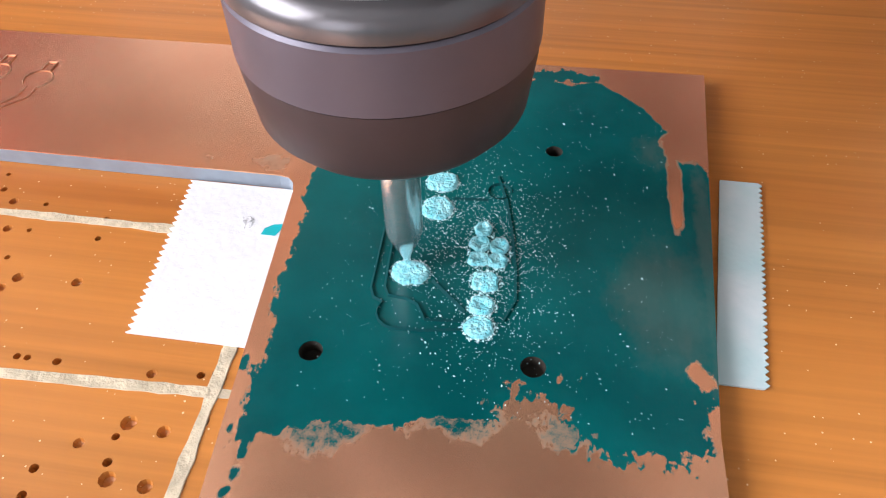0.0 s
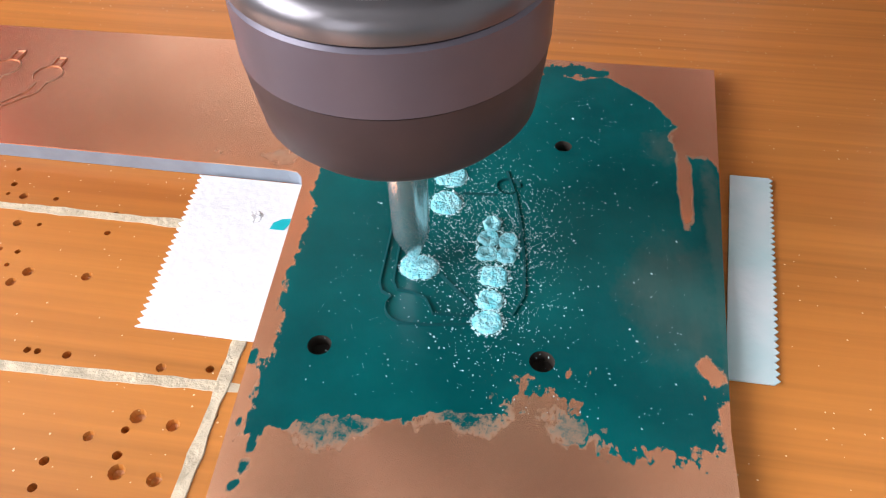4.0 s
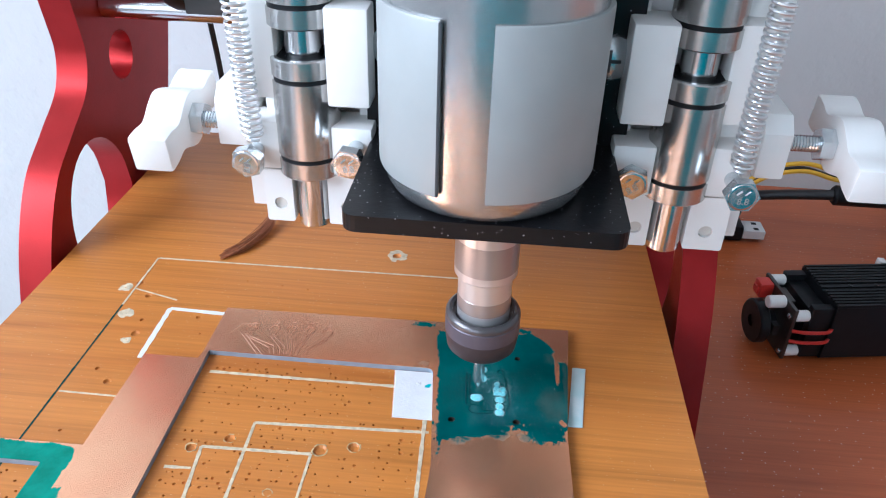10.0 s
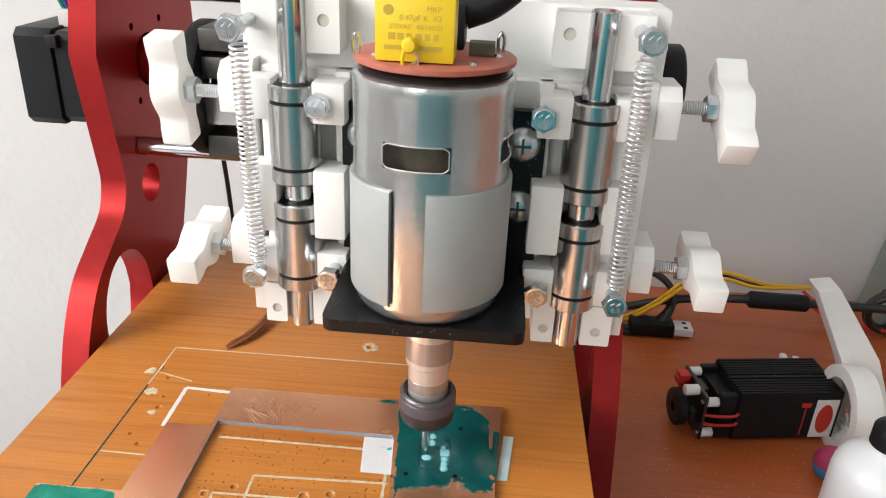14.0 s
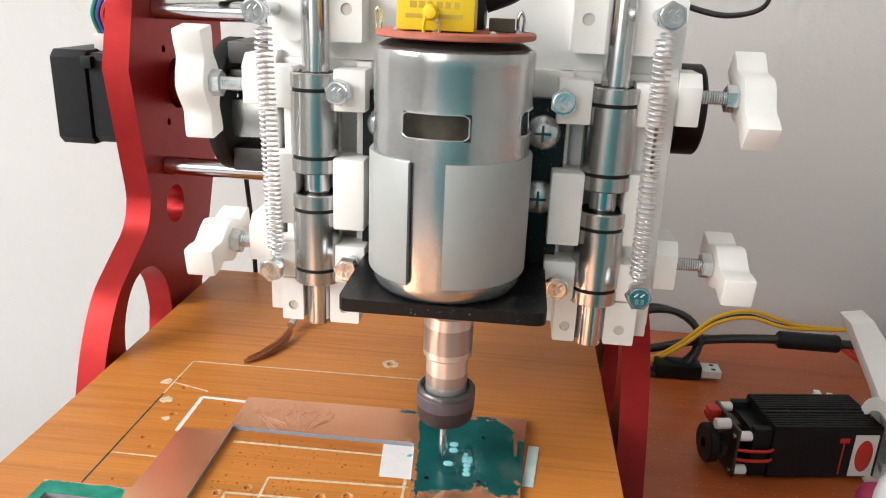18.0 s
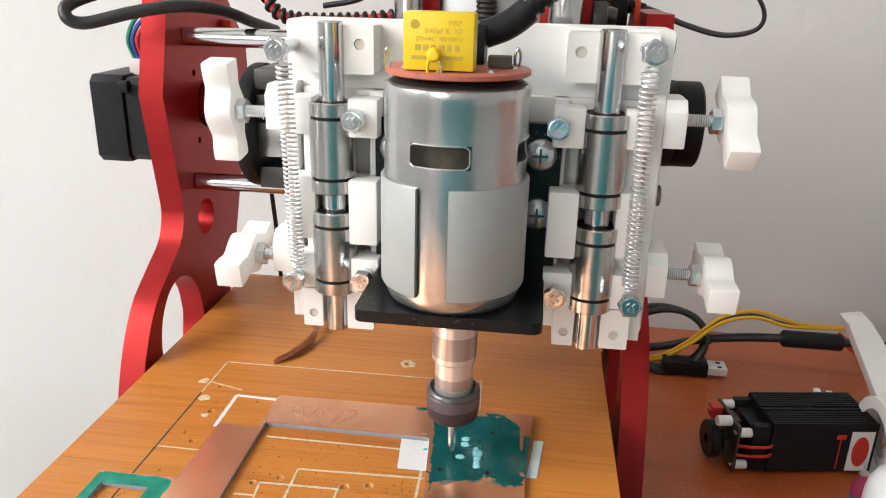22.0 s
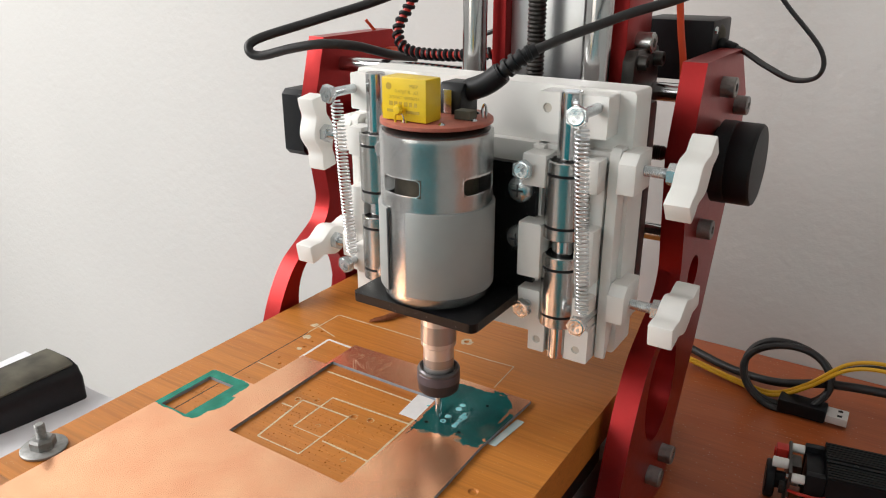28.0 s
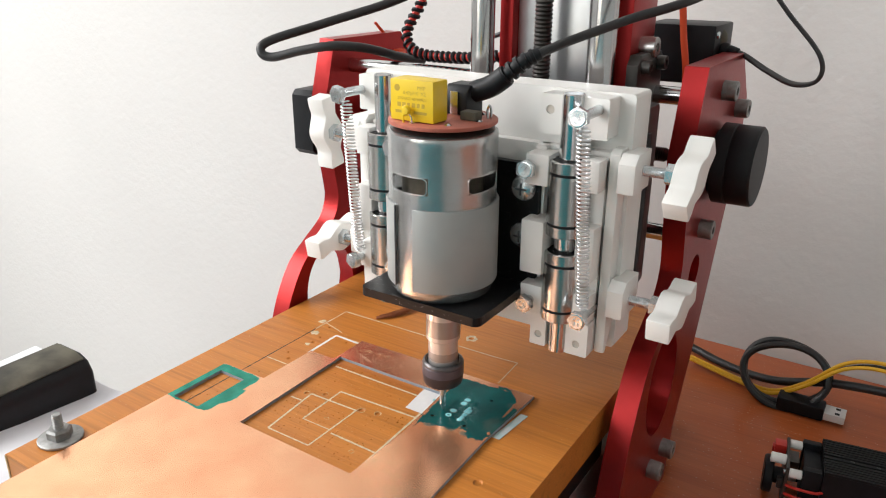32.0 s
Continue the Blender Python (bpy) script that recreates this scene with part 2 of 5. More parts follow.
M_WALL_SIDE = mat("low_bounce_plaster", (0.42, 0.43, 0.42), 0.85, vary=0.05, scale=6, bump=0.6, bump_scale=150)
M_PAPER = mat("white_paper_tape", (0.76, 0.76, 0.76), 0.7, vary=0.05, scale=300, bump=0.12, bump_scale=1500)
M_TAPE2 = mat("dusty_paper_tape", (0.62, 0.68, 0.68), 0.7, vary=0.12, scale=160, second=(0.42, 0.60, 0.60), bump=0.1, bump_scale=1500)
M_DULL = mat("dull_zinc", (0.34, 0.34, 0.33), 0.45, 0.7, vary=0.35, scale=300, bump=0.3, bump_scale=900)
M_FIBRE = mat("fibreglass_edge", (0.28, 0.32, 0.37), 0.5, vary=0.2, scale=400)
M_MASKGREEN = mat("green_mask_paint", (0.004, 0.105, 0.095), 0.25, vary=0.25, scale=160, gloss=0.3)
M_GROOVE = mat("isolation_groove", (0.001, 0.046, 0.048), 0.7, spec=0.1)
M_PAD = mat("scraped_mask_powder", (0.46, 0.90, 0.94), 0.85, second=(0.16, 0.66, 0.74), scale=1900, bump=1.0, bump_scale=3500)
M_POWDER = mat("white_milling_dust", (0.66, 0.95, 0.98), 0.9)
M_HOLE_SHADE = mat("hole_shade", (0.02, 0.014, 0.008), 0.9)
M_COPPERWIRE = mat("dark_rotor", (0.10, 0.085, 0.06), 0.5, 0.4, vary=0.5, scale=200)
M_BRISTLE = mat("brown_bristles", (0.36, 0.12, 0.045), 0.6, vary=0.4, scale=900, stretch=(1, 1, 1))
M_ORANGE = mat("orange_cable_tie", (0.80, 0.10, 0.035), 0.4)
M_WIRE_Y = mat("yellow_wire", (0.75, 0.42, 0.02), 0.4)
M_WIRE_R = mat("red_wire", (0.55, 0.03, 0.02), 0.4)
M_WIRE_G = mat("green_wire", (0.01, 0.22, 0.14), 0.4)
M_WIRE_B = mat("blue_wire", (0.03, 0.07, 0.35), 0.4)
M_CLEAR = mat("milky_connector", (0.62, 0.58, 0.55), 0.35)
M_BOTTLE = mat("milky_bottle", (0.80, 0.82, 0.84), 0.32, vary=0.03, scale=40)
M_PINK = mat("magenta_rubber", (0.35, 0.03, 0.10), 0.6)
M_BLUE = mat("blue_rubber", (0.02, 0.22, 0.42), 0.6)
M_CLOTH = mat("white_cloth", (0.75, 0.76, 0.80), 0.9, vary=0.08, scale=30, bump=0.5, bump_scale=80)
M_DUSTY = mat("dusty_black_top", (0.125, 0.115, 0.085), 0.85, second=(0.035, 0.033, 0.026), scale=38, bump=0.3, bump_scale=200)
M_DARKSTEEL = mat("dark_oiled_steel", (0.10, 0.095, 0.09), 0.35, 0.8, vary=0.3, scale=120)
M_ALU = mat("aluminium", (0.62, 0.64, 0.66), 0.3, 0.9, vary=0.1, scale=60)
M_STICKER = mat("white_sticker", (0.75, 0.74, 0.72), 0.5)
M_GREYGREEN = mat("grey_green_paint", (0.22, 0.25, 0.22), 0.6, vary=0.1, scale=60)
M_MARK = mat("stamped_mark", (0.46, 0.48, 0.49), 0.35, 0.8)
M_PLUG = mat("shaded_bore", (0.62, 0.58, 0.52), 0.7)
M_TEAL = mat("teal_cloth", (0.015, 0.46, 0.56), 0.8, vary=0.2, scale=20)
M_FLOOR = mat("pale_tile", (0.76, 0.74, 0.70), 0.4, vary=0.1, scale=4)
M_PALE = mat("pale_wood_edge", (0.62, 0.42, 0.20), 0.6, vary=0.2, scale=80)


def copper_material():
    """Brushed copper clad; a hand-painted green patch near the far end, thin at its ragged rim, and one round the small cutout."""
    m = bpy.data.materials.new("copper_clad_with_paint")
    m.use_nodes = True
    n, l = m.node_tree.nodes, m.node_tree.links
    b = n["Principled BSDF"]
    co = n.new("ShaderNodeTexCoord")
    sep = n.new("ShaderNodeSeparateXYZ")
    l.new(co.outputs["Object"], sep.inputs[0])

    def math(op, a, c=None, clamp=False):
        q = n.new("ShaderNodeMath")
        q.operation, q.use_clamp = op, clamp
        if op == "SMOOTH_MAX":
            q.inputs[2].default_value = 0.006
        for i, v in enumerate((a, c)):
            if v is None:
                continue
            if isinstance(v, (int, float)):
                q.inputs[i].default_value = v
            else:
                l.new(v, q.inputs[i])
        return q.outputs[0]

    def noise_at(scale, detail=6, stretch=(1, 1, 1), rough=0.55):
        mp = n.new("ShaderNodeMapping")
        mp.inputs["Scale"].default_value = stretch
        l.new(co.outputs["Object"], mp.inputs["Vector"])
        q = n.new("ShaderNodeTexNoise")
        q.inputs["Scale"].default_value, q.inputs["Detail"].default_value, q.inputs["Roughness"].default_value = scale, detail, rough
        l.new(mp.outputs[0], q.inputs["Vector"])
        return q.outputs["Fac"]

    coarse = math("MULTIPLY", math("SUBTRACT", noise_at(240, 3, (1, 1, 1), 0.5), 0.5), 0.0046)
    fine = math("MULTIPLY", math("SUBTRACT", noise_at(1000, 5, (1.3, 0.8, 1), 0.65), 0.5), 0.0030)
    wobble = math("ADD", coarse, fine)

    def patch(cx, cy, hx, hy, amount=1.0):
        """Signed distance to a rounded box, roughened: below 0 is painted."""
        dx = math("SUBTRACT", math("ABSOLUTE", math("SUBTRACT", sep.outputs[0], cx)), hx)
        dy = math("SUBTRACT", math("ABSOLUTE", math("SUBTRACT", sep.outputs[1], cy)), hy)
        return math("ADD", math("SMOOTH_MAX", dx, dy), math("MULTIPLY", wobble, amount))

    def spot(x, y, rx, ry, amount=0.6):
        """Signed distance to an ellipse given in board millimetres."""
        u = math("DIVIDE", math("SUBTRACT", sep.outputs[0], (x + 68) * 0.001), rx * 0.001)
        v = math("DIVIDE", math("SUBTRACT", sep.outputs[1], (y + 70) * 0.001), ry * 0.001)
        d = math("SUBTRACT", math("SQRT", math("ADD", math("MULTIPLY", u, u), math("MULTIPLY", v, v))), 1.0)
        return math("ADD", math("MULTIPLY", d, min(rx, ry) * 0.001), math("MULTIPLY", wobble, amount))

    def soft(d, width):
        k = n.new("ShaderNodeMapRange")
        k.inputs["From Min"].default_value, k.inputs["From Max"].default_value = 0.0, -width
        k.inputs["To Min"].default_value, k.inputs["To Max"].default_value = 0.0, 1.0
        l.new(d, k.inputs["Value"])
        return k.outputs[0]

    def half(nx, ny, c, amount=0.6):
        """Signed distance to a straight brush edge, in board millimetres: painted where nx * x + ny * y < c."""
        u = math("ADD", math("MULTIPLY", sep.outputs[0], nx), math("MULTIPLY", sep.outputs[1], ny))
        return math("ADD", math("SUBTRACT", u, (c + 68 * nx + 70 * ny) * 0.001), math("MULTIPLY", wobble, amount))

    big = half(1.0, 0.02, -0.75, 0.25)
    for edge in (half(-0.995, -0.10, 35.95, 0.7), half(0.58, 0.81, -8.0, 0.35), half(0.85, 0.526, -8.1, 0.3), half(0.205, -0.979, 36.6, 0.75), half(-0.05, 1.0, -2.6, 0.6)):
        big = math("MAXIMUM", big, edge)
    strong = big
    for d in (spot(-7.4, -38.6, 5.4, 3.5, 1.3), spot(-8.4, -41.6, 2.2, 0.8, 1.6), spot(-31.5, -43.8, 0.6, 1.0, 0.9), spot(-31.2, -45.3, 0.30, 0.65, 0.5), spot(-31.0, -46.8, 0.35, 0.6, 0.4), spot(-31.3, -48.1, 0.28, 0.3, 0.4), spot(-33.3, -38.8, 0.28, 0.5, 0.3), spot(-13.6, -1.8, 2.2, 1.0, 0.9), spot(-39.0, -2.2, 3.6, 1.2), patch(-0.0562, -0.0020, 0.0132, 0.0166, 0.45), spot(-110.6, -73.5, 2.6, 6.5, 0.5)):
        strong = math("MINIMUM", strong, d)
    worn = math("MULTIPLY", soft(spot(-3.4, -16.8, 0.65, 8.0, 0.2), 0.0002), 0.97)
    for d, w in ((spot(-2.4, -11.5, 2.0, 2.6, 0.5), 0.0003), (spot(-2.9, -35.6, 0.6, 0.7, 0.8), 0.0002), (spot(-13.4, -38.5, 0.9, 0.4, 1.3), 0.0001), (spot(-11.9, -37.6, 0.35, 0.6, 0.8), 0.0001), (spot(-12.6, -39.6, 1.3, 0.9, 2.2), 0.0001), (spot(-11.6, -41.2, 0.8, 0.5, 1.4), 0.0001), (spot(-1.3, -39.4, 0.9, 1.3, 0.8), 0.0002)):
        worn = math("MAXIMUM", worn, soft(d, w))
    wisp = noise_at(260, 5, (0.5, 1.6, 1), 0.6)
    streak = noise_at(300, 4, (1.4, 0.35, 1), 0.6)
    haze = math("MAXIMUM", soft(spot(-4.6, -29.5, 4.4, 7.5, 0.9), 0.0022), soft(spot(-5.6, -12.5, 2.6, 2.4, 1.1), 0.0016))
    haze = math("MAXIMUM", haze, soft(spot(-1.4, -24.0, 0.9, 13.0, 0.3), 0.0004))
    haze = math("MULTIPLY", haze, math("ADD", 0.004, math("MULTIPLY", streak, 0.06)))
    grit = noise_at(1700, 4, (1, 1, 1), 0.7)
    thin = math("MAXIMUM", soft(spot(-26.4, -42.6, 3.0, 2.6, 0.8), 0.0007), soft(spot(-18.6, -41.2, 2.7, 1.9, 0.9), 0.0006))
    thin = math("MAXIMUM", thin, soft(spot(-30.6, -41.4, 1.6, 2.4, 0.6), 0.0006))
    thin = math("MAXIMUM", thin, soft(spot(-9.0, -41.2, 3.4, 1.4, 1.2), 0.0005))
    thin = math("MAXIMUM", thin, math("MULTIPLY", soft(spot(-38, -18.3, 5.0, 1.4, 1.0), 0.0012), 0.5))
    thin = math("MULTIPLY", thin, math("ADD", 0.12, math("MULTIPLY", math("MULTIPLY", grit, wisp), 2.6)), True)
    cover = math("MULTIPLY", soft(strong, 0.00012), math("SUBTRACT", 1.0, math("MAXIMUM", worn, haze), True))
    cover = math("MAXIMUM", cover, thin, True)
    # copper colour
    r = n.new("ShaderNodeValToRGB")
    e = r.color_ramp.elements
    e[0].position, e[0].color = 0.30, (0.87, 0.415, 0.235, 1)
    e[1].position, e[1].color = 0.70, (0.97, 0.555, 0.325, 1)
    l.new(noise_at(45, 6), r.inputs[0])
    g = n.new("ShaderNodeValToRGB")
    e = g.color_ramp.elements
    e[0].position, e[0].color = 0.35, (0.0015, 0.066, 0.066, 1)
    e[1].position, e[1].color = 0.70, (0.003, 0.108, 0.104, 1)
    l.new(noise_at(110, 6), g.inputs[0])
    # lighter green round the small cutout: glare off thin paint, put into the colour
    gloss = n.new("ShaderNodeMix")
    gloss.data_type = "RGBA"
    glare_tone = n.new("ShaderNodeValToRGB")
    e = glare_tone.color_ramp.elements
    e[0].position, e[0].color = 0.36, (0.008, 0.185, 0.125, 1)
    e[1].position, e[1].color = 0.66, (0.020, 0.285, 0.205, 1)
    l.new(noise_at(170, 5), glare_tone.inputs[0])
    l.new(glare_tone.outputs[0], gloss.inputs["B"])
    l.new(math("LESS_THAN", sep.outputs[0], -0.035), gloss.inputs["Factor"])
    l.new(g.outputs[0], gloss.inputs["A"])
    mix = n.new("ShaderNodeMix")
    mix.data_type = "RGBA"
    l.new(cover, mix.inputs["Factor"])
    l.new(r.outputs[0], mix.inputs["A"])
    l.new(gloss.outputs["Result"], mix.inputs["B"])
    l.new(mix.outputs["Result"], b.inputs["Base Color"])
    l.new(math("SUBTRACT", 0.84, math("MULTIPLY", cover, 0.82)), b.inputs["Metallic"])
    brush = noise_at(60, 4, (1, 30, 1))
    l.new(math("ADD", 0.25, math("MULTIPLY", brush, 0.03)), b.inputs["Roughness"])
    l.new(math("SUBTRACT", 0.5, math("MULTIPLY", cover, 0.28)), b.inputs["Specular IOR Level"])
    return m


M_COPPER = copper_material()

# ---- mesh helpers, millimetres ----
MM = 0.001


def thing(name, x, y, z, label, category, group="", kind=""):
    ob = new(name)
    ob.location = (x * MM, y * MM, z * MM)
    ob.empty_display_size = 0.01
    return tagged(ob, label, category, group, kind)


def base_of(parent):
    while parent and parent.parent:
        parent = parent.parent
    return Vector(parent.location) if parent else Vector((0, 0, 0))


def finish(bm, name, material, smooth):
    me = bpy.data.meshes.new(name)
    bmesh.ops.recalc_face_normals(bm, faces=bm.faces)
    bm.to_mesh(me)
    bm.free()
    me.materials.append(material)
    if smooth:
        for p in me.polygons:
            p.use_smooth = True
        me.set_sharp_from_angle(angle=radians(40))
    return me


def part(name, bm, material, parent, label="", smooth=True):
    """Links a bmesh given in world millimetres as one mesh under a thing or a part."""
    b = base_of(parent)
    for v in bm.verts:
        v.co = v.co * MM - b
    ob = new(name, finish(bm, name, material, smooth))
    ob.parent = parent
    return tagged(ob, label)


def solo(name, bm, material, label, category, group="", kind="", smooth=True, at=(0, 0, 0)):
    """A thing that is one mesh; at: its base in millimetres."""
    for v in bm.verts:
        v.co = (v.co - Vector(at)) * MM
    ob = new(name, finish(bm, name, material, smooth))
    ob.location = Vector(at) * MM
    return tagged(ob, label, category, group, kind)


def box(x0, x1, y0, y1, z0, z1, bevel=0.4, seg=2, bm=None):
    bm = bm or bmesh.new()
    m = Matrix.Translation(((x0 + x1) / 2, (y0 + y1) / 2, (z0 + z1) / 2)) @ Matrix.Diagonal((x1 - x0, y1 - y0, z1 - z0, 1))
    g = bmesh.ops.create_cube(bm, size=1, matrix=m)
    if bevel:
        es = list({e for v in g["verts"] for e in v.link_edges})
        bmesh.ops.bevel(bm, geom=es, offset=bevel, segments=seg, affect="EDGES", profile=0.6)
    return bm


AXES = {"z": Matrix.Identity(3), "y": Matrix.Rotation(radians(-90), 3, "X"), "x": Matrix.Rotation(radians(90), 3, "Y")}


def lathe(profile, centre=(0, 0, 0), axis="z", seg=48, bm=None, turn=None):
    """Turns (radius, height) pairs round an axis through centre. Zero radii close the ends."""
    bm = bm or bmesh.new()
    rot = turn or AXES[axis]
    rings = []
    for r, h in profile:
        if r < 1e-6:
            rings.append([bm.verts.new(rot @ Vector((0, 0, h)) + Vector(centre))])
        else:
            rings.append([bm.verts.new(rot @ Vector((r * math.cos(a), r * math.sin(a), h)) + Vector(centre)) for a in (2 * math.pi * i / seg for i in range(seg))])
    for p, q in zip(rings, rings[1:]):
        for i in range(seg):
            j = (i + 1) % seg
            if len(p) == 1 and len(q) == 1:
                break
            if len(p) == 1:
                bm.faces.new((p[0], q[j], q[i]))
            elif len(q) == 1:
                bm.faces.new((p[i], p[j], q[0]))
            else:
                bm.faces.new((p[i], p[j], q[j], q[i]))
    return bm


def rod(r, h0, h1, centre=(0, 0, 0), axis="z", seg=32, chamfer=0.4, bm=None):
    return lathe([(0, h0), (r - chamfer, h0), (r, h0 + chamfer), (r, h1 - chamfer), (r - chamfer, h1), (0, h1)], centre, axis, seg, bm)


def prism(points, axis, lo, hi, bevel=0.5, seg=2):
    """A flat outline (in the two other axes, in order) pushed from lo to hi along an axis."""
    bm = bmesh.new()
    put = {"x": lambda u, v, w: (w, u, v), "y": lambda u, v, w: (u, w, v), "z": lambda u, v, w: (u, v, w)}[axis]
    f = bm.faces.new([bm.verts.new(put(u, v, lo)) for u, v in points])
    g = bmesh.ops.extrude_face_region(bm, geom=[f])
    d = Vector(put(0, 0, hi - lo))
    for v in g["geom"]:
        if isinstance(v, bmesh.types.BMVert):
            v.co += d
    bmesh.ops.recalc_face_normals(bm, faces=bm.faces)
    if bevel:
        es = [e for e in bm.edges if len(e.link_faces) == 2 and e.calc_face_angle(0) > radians(50)]
        bmesh.ops.bevel(bm, geom=es, offset=bevel, segments=seg, affect="EDGES", profile=0.6)
    return bm


def sheet(outer, holes, axis, lo, hi):
    """A plate with openings: outlines in the plane across the axis, filled and given thickness."""
    bm = bmesh.new()
    put = {"x": lambda u, v, w: Vector((w, u, v)), "y": lambda u, v, w: Vector((u, w, v)), "z": lambda u, v, w: Vector((u, v, w))}[axis]
    edges = []
    for loop in (outer, *holes):
        vs = [bm.verts.new(put(u, v, hi)) for u, v in loop]
        edges += [bm.edges.new((a, b)) for a, b in zip(vs, vs[1:] + vs[:1])]
    bmesh.ops.triangle_fill(bm, use_beauty=True, use_dissolve=False, edges=edges)
    g = bmesh.ops.extrude_face_region(bm, geom=list(bm.faces))
    d = put(0, 0, lo) - put(0, 0, hi)
    for v in g["geom"]:
        if isinstance(v, bmesh.types.BMVert):
            v.co += d
    return bm


def ring(cx, cy, r, n=20, ry=None):
    return [(cx + r * math.cos(2 * math.pi * i / n), cy + (ry or r) * math.sin(2 * math.pi * i / n)) for i in range(n)]


def rect(x0, x1, y0, y1, r=0.0, n=5):
    if not r:
        return [(x0, y0), (x1, y0), (x1, y1), (x0, y1)]
    out = []
    for cx, cy, a in ((x1 - r, y0 + r, -90), (x1 - r, y1 - r, 0), (x0 + r, y1 - r, 90), (x0 + r, y0 + r, 180)):
        out += [(cx + r * math.cos(radians(a + 90 * i / n)), cy + r * math.sin(radians(a + 90 * i / n))) for i in range(n + 1)]
    return out


def glide(points, steps=8):
    """A smooth line through points (Catmull-Rom)."""
    p = [Vector(q) for q in points]
    p = [2 * p[0] - p[1]] + p + [2 * p[-1] - p[-2]]
    out = []
    for a, b, c, d in zip(p, p[1:], p[2:], p[3:]):
        for i in range(steps):
            t = i / steps
            out.append(0.5 * (2 * b + (c - a) * t + (2 * a - 5 * b + 4 * c - d) * t * t + (3 * b - a - 3 * c + d) * t ** 3))
    return out + [p[-2]]


def tube(points, r, seg=8, bm=None, flat=1.0):
    """A round cord along points; flat squeezes it in its second direction."""
    bm = bm or bmesh.new()
    pts = [Vector(q) for q in points]
    rings, side = [], None
    for i, q in enumerate(pts):
        d = (pts[min(i + 1, len(pts) - 1)] - pts[max(i - 1, 0)]).normalized()
        if side is None:
            side = d.orthogonal().normalized()
        side = (side - d * side.dot(d)).normalized()
        up = d.cross(side)
        rings.append([bm.verts.new(q + side * r * math.cos(a) + up * r * flat * math.sin(a)) for a in (2 * math.pi * k / seg for k in range(seg))])
    for p, q in zip(rings, rings[1:]):
        for k in range(seg):
            bm.faces.new((p[k], p[(k + 1) % seg], q[(k + 1) % seg], q[k]))
    bm.faces.new(rings[0])
    bm.faces.new(list(reversed(rings[-1])))
    return bm


def hexagon(r, h0, h1, centre, axis, chamfer=0.5, turn=0.0, bm=None):
    bm = bm or bmesh.new()
    rot = AXES[axis] @ Matrix.Rotation(radians(turn), 3, "Z")
    return lathe([(0, h0), (r, h0), (r, h1 - chamfer), (r - chamfer, h1), (0, h1)], centre, seg=6, bm=bm, turn=rot)


def lettering(name, text, size, m, material, parent, label=""):
    """Thin raised writing; m: its pose in world millimetres."""
    c = bpy.data.curves.new(name, "FONT")
    c.body, c.size, c.align_x, c.align_y, c.extrude, c.resolution_u = text, size, "CENTER", "CENTER", 0.04, 2
    tmp = bpy.data.objects.new(name, c)
    scene.collection.objects.link(tmp)
    bpy.context.view_layer.update()
    me = bpy.data.meshes.new_from_object(tmp.evaluated_get(bpy.context.evaluated_depsgraph_get()))
    bpy.data.objects.remove(tmp)
    bm = bmesh.new()
    bm.from_mesh(me)
    bpy.data.meshes.remove(me)
    bm.transform(m)
    return part(name, bm, material, parent, label, smooth=False)


def slab_noise(bm, amount, scale):
    for v in bm.verts:
        v.co += Vector(noise.noise_vector(v.co * scale)) * amount


MOVES_TABLE, MOVES_HEAD = [], []

# ---- the room ----
def room():
    """Plaster walls closed round the desk, with window openings to the side and behind."""
    solo("wall_back", box(-1600, 1200, 243, 343, -860, 1700, 0), M_WALL, "rough white plaster wall behind the machine", "wall", kind="structure")
    # the right wall is out of view; its darker grey cuts bounced light
    solo("wall_right", box(1200, 1300, -2000, 343, -860, 1700, 0), M_WALL_SIDE, "unseen side wall, greyed to bounce less light", "wall", kind="structure")
    solo("floor", box(-1700, 1300, -2100, 343, -960, -860, 0), M_FLOOR, "plain pale tiled floor", "floor", kind="structure")
    solo("ceiling", box(-1700, 1300, -2100, 343, 1700, 1800, 0), M_WALL, "white plaster ceiling", "ceiling", kind="structure")
    solo("wall_left", sheet(rect(-2000, 343, -860, 1700), [rect(-1470, -130, 410, 1550)], "x", -1700, -1600), M_WALL, "white plaster wall with a window opening", "wall", kind="structure", smooth=False)
    solo("wall_front", sheet(rect(-1700, 1300, -860, 1700), [rect(-1210, -290, 20, 1180)], "y", -2100, -2000), M_WALL, "white plaster wall with a window opening", "wall", kind="structure", smooth=False)
    # unseen chair shape, added so the metal parts pick up a teal reflection
    c = thing("teal_reflection_stand_in", 230, -760, -860, "unseen teal stand-in shaped like an armchair, added for the reflection in the metal", "chair")
    part("backrest", box(-240, 400, -760, -680, -700, 60, 30, 4), M_TEAL, c)
    part("seat", box(-240, 400, -1250, -765, -520, -400, 25, 4), M_TEAL, c)
    for x in (-210, 370):
        for y in (-1220, -720):
            part("leg", rod(18, -860, -520 if y < -1000 else -705, (x, y, 0), seg=16), M_BLACK, c)
    d = thing("desk", 360, 30, -860, "glossy red-brown wooden desk top with dust specks", "desk")
    part("desktop", box(-176, 898, -183, 242, -100, -70, 2), M_DESK, d)
    part("edge_band", box(-178.5, 900.5, -185.2, -183.1, -99.5, -71, 0.5), M_DESK, d)
    part("edge_band", box(-178.2, -176.1, -183, 242, -99.5, -71, 0.5), M_DESK, d)
    for x in (-150, 860):
        for y in (-150, 215):
            part("leg", box(x - 22, x + 22, y - 22, y + 22, -860, -100.2, 2), M_DESK, d)


room()


